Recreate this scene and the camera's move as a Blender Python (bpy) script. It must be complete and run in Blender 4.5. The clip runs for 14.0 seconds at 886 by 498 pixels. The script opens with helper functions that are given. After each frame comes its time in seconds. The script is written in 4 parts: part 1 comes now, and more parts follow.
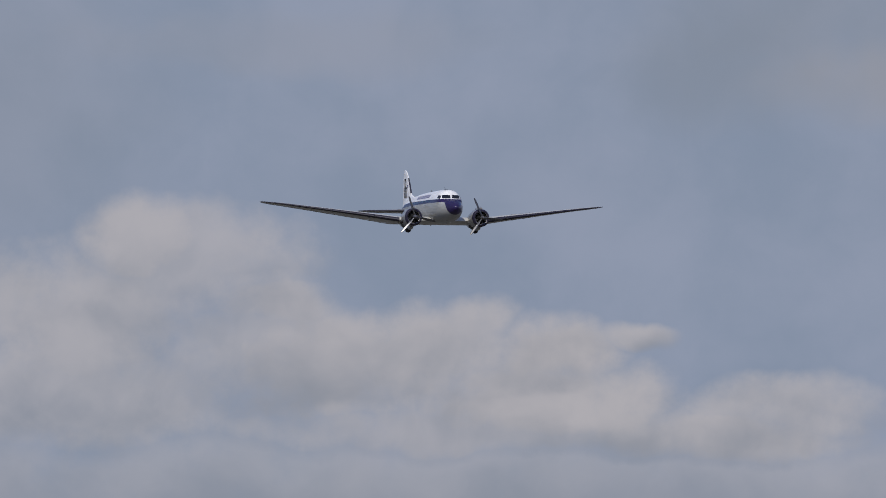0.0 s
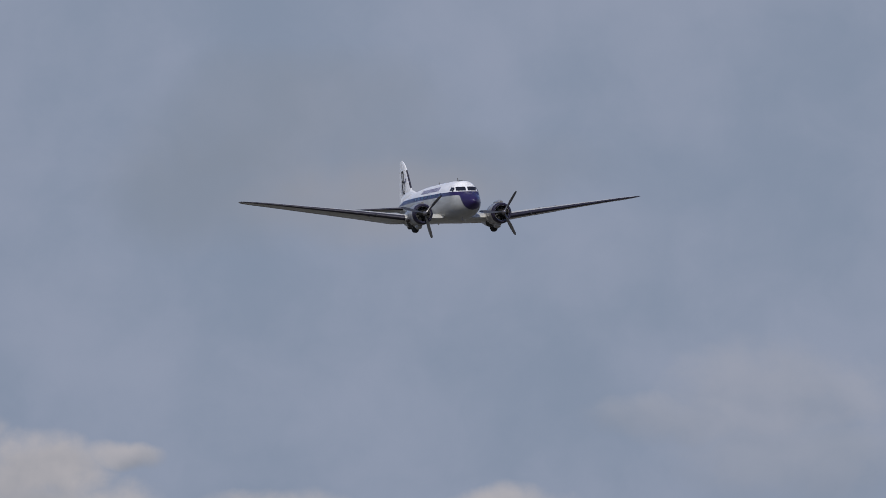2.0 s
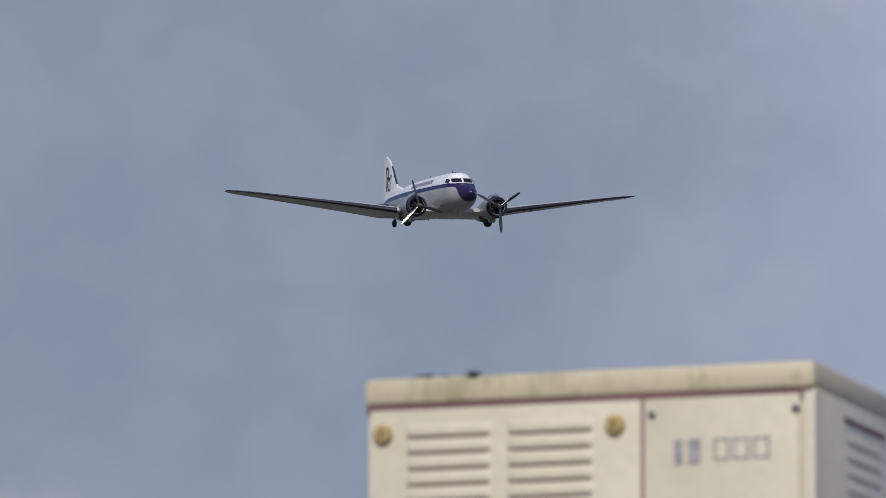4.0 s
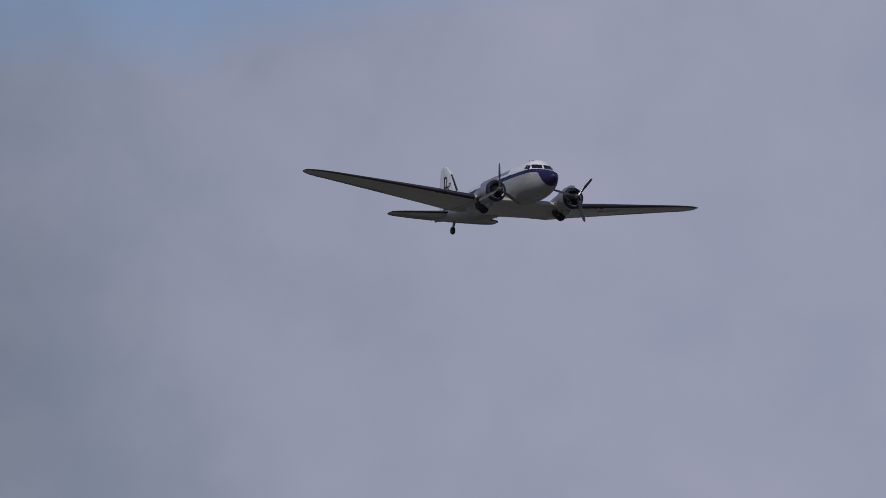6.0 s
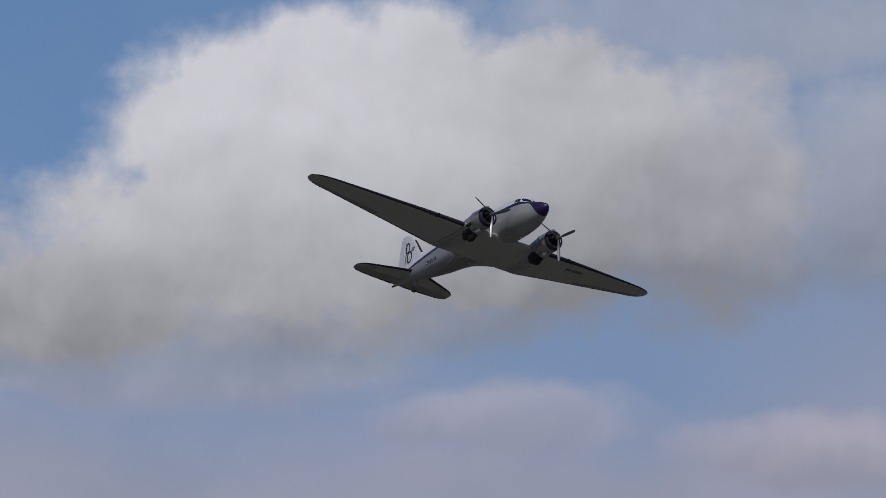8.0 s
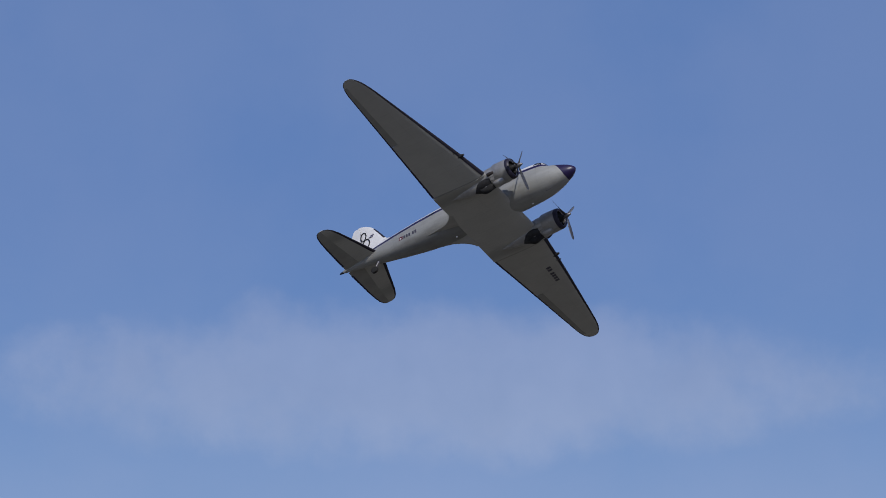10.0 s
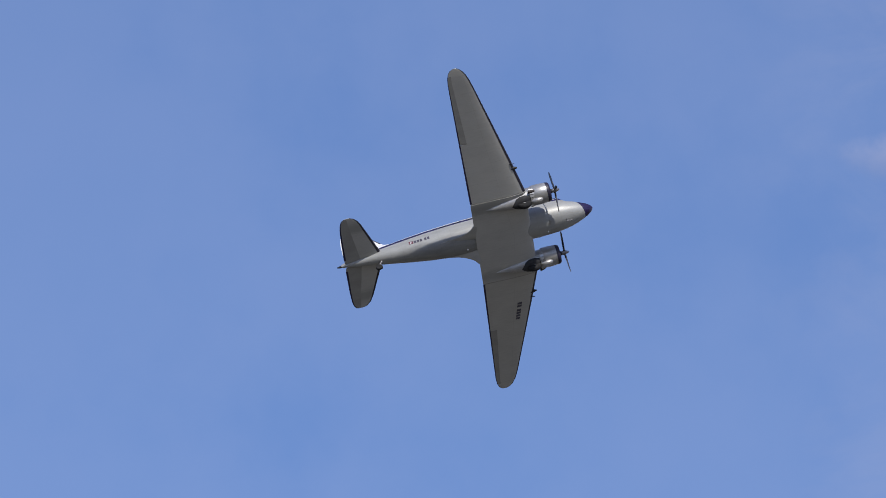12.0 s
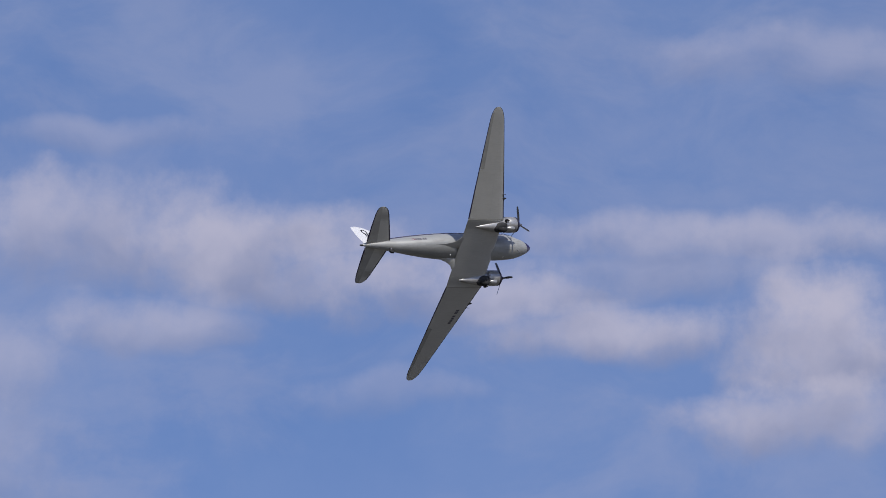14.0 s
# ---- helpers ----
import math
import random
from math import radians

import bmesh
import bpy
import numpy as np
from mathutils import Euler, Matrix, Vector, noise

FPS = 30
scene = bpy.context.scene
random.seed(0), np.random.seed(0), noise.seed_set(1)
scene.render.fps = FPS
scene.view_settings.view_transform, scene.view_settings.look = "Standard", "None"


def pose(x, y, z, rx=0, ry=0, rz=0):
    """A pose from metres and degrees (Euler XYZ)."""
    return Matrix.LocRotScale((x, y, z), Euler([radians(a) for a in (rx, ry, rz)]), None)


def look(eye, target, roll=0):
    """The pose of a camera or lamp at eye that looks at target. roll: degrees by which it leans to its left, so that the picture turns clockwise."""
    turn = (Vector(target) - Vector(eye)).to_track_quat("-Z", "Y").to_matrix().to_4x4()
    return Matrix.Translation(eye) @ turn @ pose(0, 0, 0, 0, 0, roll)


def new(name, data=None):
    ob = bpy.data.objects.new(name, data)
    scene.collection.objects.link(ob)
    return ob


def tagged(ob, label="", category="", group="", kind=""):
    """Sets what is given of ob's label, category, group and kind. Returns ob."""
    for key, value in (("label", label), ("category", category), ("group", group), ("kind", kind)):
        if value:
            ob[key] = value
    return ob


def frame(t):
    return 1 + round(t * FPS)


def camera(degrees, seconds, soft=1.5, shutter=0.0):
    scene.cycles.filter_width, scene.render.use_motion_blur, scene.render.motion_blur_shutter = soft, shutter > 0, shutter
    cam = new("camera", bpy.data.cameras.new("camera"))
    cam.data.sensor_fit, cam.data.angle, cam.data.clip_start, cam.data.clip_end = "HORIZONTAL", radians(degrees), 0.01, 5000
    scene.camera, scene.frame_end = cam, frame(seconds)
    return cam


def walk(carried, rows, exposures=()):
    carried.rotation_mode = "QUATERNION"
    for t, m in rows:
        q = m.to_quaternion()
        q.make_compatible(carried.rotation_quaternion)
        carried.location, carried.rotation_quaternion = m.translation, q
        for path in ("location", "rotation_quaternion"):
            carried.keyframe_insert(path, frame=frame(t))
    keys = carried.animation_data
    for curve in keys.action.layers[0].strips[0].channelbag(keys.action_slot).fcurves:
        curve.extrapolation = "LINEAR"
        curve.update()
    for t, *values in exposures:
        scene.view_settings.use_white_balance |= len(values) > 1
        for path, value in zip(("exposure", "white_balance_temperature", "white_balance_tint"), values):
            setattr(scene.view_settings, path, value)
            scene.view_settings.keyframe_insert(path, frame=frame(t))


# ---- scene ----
EYE = (0.0, 0.0, 1.6)
cam = camera(5.5, 14.0, soft=0.9)
cam.data.dof.use_dof = True
cam.data.dof.focus_distance = 640.0
cam.data.dof.aperture_fstop = 25.0


def aim(bearing, height):
    """Camera pose at EYE from a bearing (clockwise from +y) and an elevation, in degrees."""
    b, h = radians(bearing), radians(height)
    way = Vector((math.sin(b) * math.cos(h), math.cos(b) * math.cos(h), math.sin(h)))
    return look(EYE, Vector(EYE) + way * 100)


# seconds, bearing, elevation: a hand-held pan that follows the aeroplane
PAN = [
    (0, 0, 7),
    (0.5, 0.584, 7.221),
    (1, 1.649, 7.527),
    (1.5, 2.262, 7.621),
    (2, 3.218, 7.741),
    (2.5, 4.03, 8.085),
    (3, 5.271, 8.432),
    (3.5, 6.578, 8.727),
    (4, 7.771, 8.636),
    (4.2, 8.105, 8.72),
    (4.6, 9.073, 8.977),
    (5, 10.059, 9.247),
    (5.4, 11.087, 9.542),
    (5.85, 12.328, 9.913),
    (6.3, 13.693, 10.338),
    (6.5, 14.424, 10.577),
    (7, 15.901, 11.37),
    (7.5, 17.311, 12.283),
    (8, 19.204, 13.192),
    (8.2, 19.929, 13.477),
    (8.6, 21.324, 14.263),
    (9, 22.702, 15.066),
    (9.4, 24.074, 15.883),
    (9.85, 25.625, 16.818),
    (10.3, 27.201, 17.766),
    (10.5, 27.803, 18.209),
    (11, 29.635, 19.392),
    (11.5, 31.302, 20.066),
    (12, 33.807, 20.747),
    (12.5, 35.987, 21.041),
    (13, 38.619, 21.452),
    (13.5, 40.78, 21.41),
    (14, 42.863, 21.557),
]
walk(cam, [(t, aim(b, h)) for t, b, h in PAN], exposures=[(0.0, 0.0), (4.2, 0.0), (6.3, -0.71), (8.3, -0.74), (10.3, -0.12), (11.5, 0.12), (12.5, 0.36), (13.0, 0.31), (14.0, 0.08)])

# ---------------------------------------------------------------- light
SUN_BEARING, SUN_HEIGHT = 196.0, 41.0


def make_sun():
    lamp = bpy.data.lights.new("sun", "SUN")
    lamp.energy, lamp.angle, lamp.color = 2.9, radians(0.53), (1.0, 0.95, 0.88)
    b, h = radians(SUN_BEARING), radians(SUN_HEIGHT)
    way = Vector((math.sin(b) * math.cos(h), math.cos(b) * math.cos(h), math.sin(h)))
    ob = new("sun", lamp)
    ob.matrix_basis = look(way * 300, (0, 0, 0))
    return ob


make_sun()


class Nodes:
    """Short hand for building node trees."""

    def __init__(self, tree):
        self.tree = tree
        tree.nodes.clear()

    def add(self, kind, **props):
        n = self.tree.nodes.new(kind)
        for key, value in props.items():
            setattr(n, key, value)
        return n

    def put(self, socket, value):
        if isinstance(value, bpy.types.NodeSocket):
            self.tree.links.new(value, socket)
        elif value is not None:
            socket.default_value = value

    def math(self, op, a, b=None, c=None, clamp=False):
        n = self.add("ShaderNodeMath", operation=op, use_clamp=clamp)
        for s, v in zip(n.inputs, (a, b, c)):
            self.put(s, v)
        return n.outputs[0]

    def vec(self, op, a, b=None):
        n = self.add("ShaderNodeVectorMath", operation=op)
        self.put(n.inputs[0], a)
        self.put(n.inputs[1], b)
        return n.outputs["Value"] if op in ("DOT_PRODUCT", "LENGTH", "DISTANCE") else n.outputs[0]

    def noise(self, vector, scale, detail=6.0, rough=0.55, distortion=0.0):
        n = self.add("ShaderNodeTexNoise")
        self.put(n.inputs["Vector"], vector)
        for key, v in (("Scale", scale), ("Detail", detail), ("Roughness", rough), ("Distortion", distortion)):
            n.inputs[key].default_value = v
        return n.outputs["Fac"]

    def step(self, x, lo, hi, a=0.0, b=1.0):
        n = self.add("ShaderNodeMapRange", interpolation_type="SMOOTHSTEP")
        for s, v in zip(n.inputs, (x, lo, hi, a, b)):
            self.put(s, v)
        return n.outputs[0]

    def mix(self, fac, a, b):
        n = self.add("ShaderNodeMix", data_type="RGBA")
        self.put(n.inputs["Factor"], fac)
        self.put(n.inputs["A"], a)
        self.put(n.inputs["B"], b)
        return n.outputs["Result"]


# Cloud banks of the day: bearing, elevation, half width, half height (degrees), weight
LOW_BANKS = [
    (-1.92, 7.03, 0.42, 0.33, 0.85), (-2.31, 6.54, 0.78, 0.53, 0.8), (-1.07, 6.62, 0.46, 0.19, 0.85), (-0.47, 6.27, 1.06, 0.39, 0.9),
    (0.2, 6.41, 0.39, 0.26, 0.85), (0.71, 6.37, 0.42, 0.23, 1), (1.2, 6.48, 0.28, 0.09, 0.85), (0.59, 6.06, 0.95, 0.32, 0.95),
    (2.17, 6, 0.81, 0.22, 0.8), (1.64, 5.84, 1.13, 0.18, 0.9), (-1.57, 6.86, 0.78, 0.42, 0.7),
    (0.06, 5.55, 5.29, 0.36, 0.45), (0.6, 5.88, 2.0, 0.2, 0.75), (-2.41, 6.09, 1.13, 0.42, 0.75), (-1, 6.34, 0.99, 0.35, 0.7), (3.55, 6.1, 0.53, 0.17, 0.9),
    (4.7, 6.66, 0.5, 0.2, 0.3), (5.3, 6.85, 0.7, 0.34, 0.3), (5.5, 6.45, 0.9, 0.3, 0.25), 
]
MIDDLE_BANKS = [
    (15.55, 13.4, 0.72, 0.72, 0.62), (15.03, 12.7, 0.94, 0.39, 0.7), (16, 12.67, 1.08, 0.32, 0.85), (18.1, 13.8, 1.12, 0.77, 1.3),
    (18.68, 14.21, 0.98, 0.53, 1.3), (19.84, 13.93, 1.16, 0.7, 1.25), (18.54, 13.23, 2.31, 0.67, 1.3), (18.11, 12.77, 2.09, 0.35, 0.85),
    (20.78, 13.58, 0.98, 0.91, 0.95), (16.9, 12.85, 1.05, 0.49, 1.1), (19.62, 12.14, 0.93, 0.21, 0.6), (21.48, 11.96, 0.83, 0.25, 0.75),
    (19.0, 13.75, 0.8, 0.5, 1.3), (17.39, 12.45, 1.87, 0.28, 0.6), (20.89, 14.56, 1.74, 0.39, 0.5), (22.08, 13.61, 1.19, 0.77, 0.55),
    (26.16, 16.29, 2.93, 0.46, 0.2), (15.3, 12.2, 1.4, 0.34, 0.45), (15.1, 13.0, 0.7, 0.55, 0.6), (16.3, 13.05, 0.55, 0.4, 0.65),
]
HIGH_BANKS = [
    (40.5, 21.62, 1.2, 0.36, 0.75), (41.49, 21.56, 1.13, 0.25, 0.9), (42.32, 21.35, 1.06, 0.21, 0.9), (43.11, 21.21, 0.9, 0.19, 0.85),
    (43.98, 21.01, 0.86, 0.16, 0.9), (45.33, 20.91, 0.64, 0.46, 1), (45.17, 20.46, 0.75, 0.21, 0.9), (44.24, 21.61, 0.83, 0.15, 0.6), (44.4, 21.4, 0.9, 0.2, 0.5),
    (45.07, 21.58, 0.87, 0.18, 0.7), (42.51, 20.7, 0.56, 0.12, 0.3), (40.93, 21.09, 0.71, 0.17, 0.6), (40.57, 22.25, 0.61, 0.11, 0.3),
    (45.39, 22.7, 1.14, 0.18, 0.4), (39.77, 20.82, 0.53, 0.35, 0.5), (39.88, 20.19, 0.67, 0.46, 0.42), (37.1, 21.3, 0.62, 0.15, 0.36),
    (37.16, 22.54, 0.76, 0.18, 0.14), (38.3, 22.12, 1.33, 0.21, 0.16), (38.32, 21.87, 0.95, 0.46, 0.3),
]
# smoke-grey veils, darker than the haze behind them; some paint in lens edge darkening
DUSKY_BANKS = [(2.35, 8.55, 0.9, 0.36, 0.45), (1.75, 8.1, 0.7, 0.38, 0.5), (0.0, 5.2, 6.0, 0.45, 0.5), (-3.0, 7.9, 1.2, 0.9, 0.35), (3.4, 8.25, 0.8, 0.25, 0.3), (7.0, 8.35, 0.6, 0.1, 0.2)]
WARM_BANKS = [(2.75, 8.02, 0.75, 0.22, 0.5), (3.1, 8.1, 0.7, 0.2, 0.4), (-1.0, 8.3, 1.2, 0.2, 0.3)]
DUSKY, WARM = (2.25, 2.5, 3.0, 1), (3.0, 3.05, 3.45, 1)
SKY_TINT, SKY_TINT_LOW = (0.63, 0.77, 1.07), (0.78, 0.98, 1.2)
HAZE_LOW_DARK, HAZE_LOW_LIGHT = (2.25, 2.74, 3.7, 1), (2.74, 3.14, 4.14, 1)
HAZE_TOP_DARK, HAZE_TOP_LIGHT = (4.4, 4.8, 6.45, 1), (5.05, 5.25, 6.9, 1)
LOW_LIT, LOW_DIM = (4.45, 4.25, 4.45, 1), (2.65, 2.78, 3.2, 1)
TALL_LIT, TALL_DIM = (10.3, 10.15, 10.9, 1), (3.9, 3.85, 4.15, 1)
UNDER_LIT, UNDER_DIM = (6.9, 6.5, 8.0, 1), (4.7, 4.75, 6.0, 1)
HIGH_LIT, HIGH_DIM = (4.5, 4.4, 5.6, 1), (2.4, 2.65, 4.1, 1)


def make_world():
    world = bpy.data.worlds.new("sky")
    scene.world = world
    world.use_nodes = True
    n = Nodes(world.node_tree)
    sky = n.add("ShaderNodeTexSky", sky_type="NISHITA", sun_disc=False, sun_elevation=radians(SUN_HEIGHT),
                sun_rotation=radians(SUN_BEARING), altitude=100.0, air_density=1.0, dust_density=0.6, ozone_density=2.0)
    where = n.vec("NORMALIZE", n.add("ShaderNodeTexCoord").outputs["Generated"])
    part3 = n.add("ShaderNodeSeparateXYZ")
    n.put(part3.inputs[0], where)
    x, y, z = part3.outputs
    bearing = n.math("DEGREES", n.math("ARCTAN2", x, y))
    height = n.math("DEGREES", n.math("ARCSINE", z))
    flat = n.add("ShaderNodeCombineXYZ")
    n.put(flat.inputs[0], bearing)
    n.put(flat.inputs[1], height)
    flat = flat.outputs[0]
    # billows bend the outlines of the banks
    swirl = n.add("ShaderNodeTexNoise")
    n.put(swirl.inputs["Vector"], flat)
    swirl.inputs["Scale"].default_value, swirl.inputs["Detail"].default_value = 1.3, 2.0
    bent = n.vec("ADD", flat, n.vec("MULTIPLY", n.vec("SUBTRACT", swirl.outputs["Color"], (0.5, 0.5, 0.5)), (0.42, 0.34, 0.0)))
    puff = n.noise(flat, 1.9, 10.0, 0.58, 0.05)
    fine = n.noise(flat, 6.5, 7.0, 0.6, 0.1)
    ragged = n.math("ADD", n.math("MULTIPLY", n.math("SUBTRACT", 0.5, puff), n.math("ADD", n.step(height, 9.0, 12.0, 1.9, 1.7), n.step(height, 16.0, 20.0, 0.0, 1.3))), n.math("MULTIPLY", n.math("SUBTRACT", 0.5, fine), n.math("ADD", n.step(height, 9.0, 12.0, 0.65, 0.22), n.step(height, 16.0, 20.0, 0.0, 0.5))))
    cover, bright = None, None
    kinds = [(LOW_BANKS, 1.4, 0.1), (MIDDLE_BANKS, 1.4, 0.2), (HIGH_BANKS, 1.8, -0.2)]
    for (b, h, w, t, weight), outer, inner in [(bank, o, i) for banks, o, i in kinds for bank in banks]:
        q = n.add("ShaderNodeVectorMath", operation="MULTIPLY_ADD")
        for s, v in zip(q.inputs, (bent, (1 / w, 1 / t, 0), (-b / w, -h / t, 0))):
            n.put(s, v)
        q = q.outputs[0]
        edge = n.math("ADD", n.vec("DOT_PRODUCT", q, q), ragged)
        one = n.step(edge, outer, inner, 0.0, weight)
        up = n.math("MULTIPLY", n.math("ADD", n.vec("DOT_PRODUCT", q, (0.0, 0.42, 0.0)), 0.55, clamp=True), one)
        if cover is None:
            cover, bright, total = one, up, one
        else:
            cover, bright, total = n.math("MAXIMUM", cover, one), n.math("ADD", bright, up), n.math("ADD", total, one)
    bright = n.math("DIVIDE", bright, n.math("ADD", total, 0.02))
    # fair-weather clouds over the rest of the sky
    elsewhere = n.noise(where, 5.0, 8.0, 0.55, 0.3)
    far = n.math("MAXIMUM", n.step(bearing, 50.0, 70.0), n.math("MAXIMUM", n.step(bearing, -8.0, -25.0), n.step(height, 27.0, 40.0)))
    cover = n.math("MAXIMUM", cover, n.math("MULTIPLY", n.math("MULTIPLY", n.step(elsewhere, 0.48, 0.62), far), 0.85), clamp=True)
    # haze thickens towards the horizon, in uneven veils
    veil = n.noise(flat, 0.5, 6.0, 0.55)
    raised = n.math("ADD", height, n.step(bearing, 15.5, 11.5, 0.0, 0.55))
    wavy = n.math("MULTIPLY_ADD", n.math("SUBTRACT", veil, 0.5), 1.6, raised)
    haze = n.math("ADD", n.step(wavy, 12.5, 11.5, 0.0, 0.6), n.math("ADD", n.step(raised, 14.4, 11.4, 0.0, 0.4), n.math("ADD", n.step(veil, 0.2, 0.6, 0.0, 0.1), n.math("MULTIPLY", n.step(bearing, 20.3, 22.3, 0.0, 0.35), n.step(height, 17.0, 14.0)))), clamp=True)
    patchy = n.step(n.noise(bent, 0.8, 6.0, 0.55), 0.3, 0.7)
    murk = n.mix(n.step(n.math("MULTIPLY_ADD", veil, 3.0, bearing), 9.5, 15.0), n.mix(patchy, HAZE_LOW_DARK, HAZE_LOW_LIGHT), n.mix(patchy, HAZE_TOP_DARK, HAZE_TOP_LIGHT))
    streak = n.noise(n.vec("MULTIPLY", bent, (0.8, 1.5, 0.0)), 0.75, 9.0, 0.6, 0.4)
    thin = n.math("MULTIPLY", n.step(streak, 0.38, 0.66, 0.07, 0.35), n.math("MULTIPLY", n.step(height, 32.0, 24.0), n.step(bearing, 34.8, 38.5)))
    thin = n.math("MAXIMUM", thin, 0.05)
    tint = n.mix(n.step(height, 14.6, 17.6), (*SKY_TINT_LOW, 1), (*SKY_TINT, 1))
    clear = n.mix(haze, n.mix(thin, n.vec("MULTIPLY", sky.outputs[0], tint), (3.3, 3.5, 5.0, 1)), murk)
    for (b, h, w, t, weight), shade in [(k, DUSKY) for k in DUSKY_BANKS] + [(k, WARM) for k in WARM_BANKS]:
        q = n.add("ShaderNodeVectorMath", operation="MULTIPLY_ADD")
        for s, v in zip(q.inputs, (bent, (1 / w, 1 / t, 0), (-b / w, -h / t, 0))):
            n.put(s, v)
        clear = n.mix(n.step(n.math("ADD", n.vec("DOT_PRODUCT", q.outputs[0], q.outputs[0]), n.math("MULTIPLY", ragged, 0.5)), 1.8, -0.4, 0.0, weight), clear, shade)
    # cloud bodies: bright above, grey below, veiled low down and thin high up
    grain = n.noise(n.vec("ADD", bent, (7.3, 0.12, 0.0)), 1.5, 8.0, 0.55)
    tall, high = n.step(height, 9.0, 12.4), n.step(height, 15.0, 20.0)
    lobes = n.noise(bent, 1.1, 4.0, 0.5)
    shifted = n.noise(n.vec("ADD", bent, (0.10, -0.16, 0.0)), 1.1, 4.0, 0.5)
    relief = n.math("MULTIPLY", n.math("SUBTRACT", lobes, shifted), 0.85)
    light = n.step(n.math("ADD", n.math("MULTIPLY_ADD", bright, 0.75, n.math("MULTIPLY", relief, 0.9)), n.math("MULTIPLY", grain, 0.5)), 0.32, 0.88)
    # the towering cumulus: flat grey base, lobes lit from above, the far flank greyer
    rise = n.math("MULTIPLY_ADD", n.math("SUBTRACT", grain, 0.5), 0.3, height)
    tower = n.math("ADD", n.step(rise, 12.35, 14.15, 0.0, 0.86), n.math("ADD", relief, n.step(bearing, 18.2, 20.6, 0.12, -0.28)), clamp=True)
    crown = n.math("MULTIPLY", n.step(rise, 12.15, 12.6), n.math("SUBTRACT", 1.0, high))
    light = n.math("ADD", n.math("MULTIPLY", light, n.math("SUBTRACT", 1.0, crown)), n.math("MULTIPLY", tower, crown))
    lit = n.mix(high, n.mix(crown, n.mix(tall, LOW_LIT, UNDER_LIT), TALL_LIT), HIGH_LIT)
    dim = n.mix(high, n.mix(crown, n.mix(tall, LOW_DIM, UNDER_DIM), TALL_DIM), HIGH_DIM)
    colour = n.mix(n.math("MULTIPLY", cover, 0.95, clamp=True), clear, n.mix(light, dim, lit))
    # below the horizon the sky gives way to the ground's colour
    colour = n.mix(n.step(height, 0.0, -4.0), colour, (0.68, 0.66, 0.6, 1))
    back = n.add("ShaderNodeBackground")
    n.put(back.inputs[0], colour)
    back.inputs[1].default_value = 0.1
    n.put(n.add("ShaderNodeOutputWorld").inputs[0], back.outputs[0])


make_world()


# ---------------------------------------------------------------- materials
def material(name, base, rough=0.5, metal=0.0, grain=0.06, scale=3.0, bump=0.0, bump_scale=20.0, coat=0.0, streak=(1, 1, 1)):
    """Painted or bare surface: base colour with blotches at two scales, uneven gloss and a little relief."""
    m = bpy.data.materials.new(name)
    m.use_nodes = True
    n = Nodes(m.node_tree)
    co = n.vec("MULTIPLY", n.add("ShaderNodeTexCoord").outputs["Object"], streak)
    big, fine = n.noise(co, scale, 5.0), n.noise(co, scale * 9, 4.0)
    both = n.math("ADD", n.math("MULTIPLY", big, 0.65), n.math("MULTIPLY", fine, 0.35))
    value = n.step(both, 0.3, 0.7, 1 - grain * 1.6, 1 + grain)
    shader = n.add("ShaderNodeBsdfPrincipled")
    n.put(shader.inputs["Base Color"], n.vec("MULTIPLY", (*base, 1)[:3], value_vector(n, value)))
    n.put(shader.inputs["Roughness"], n.step(both, 0.3, 0.7, rough + 0.06, rough - 0.06))
    shader.inputs["Metallic"].default_value = metal
    shader.inputs["Coat Weight"].default_value = coat
    if bump:
        relief = n.add("ShaderNodeBump")
        relief.inputs["Strength"].default_value = 0.6
        relief.inputs["Distance"].default_value = bump
        n.put(relief.inputs["Height"], n.noise(co, bump_scale, 5.0))
        n.put(shader.inputs["Normal"], relief.outputs[0])
    n.put(n.add("ShaderNodeOutputMaterial").inputs[0], shader.outputs[0])
    return m


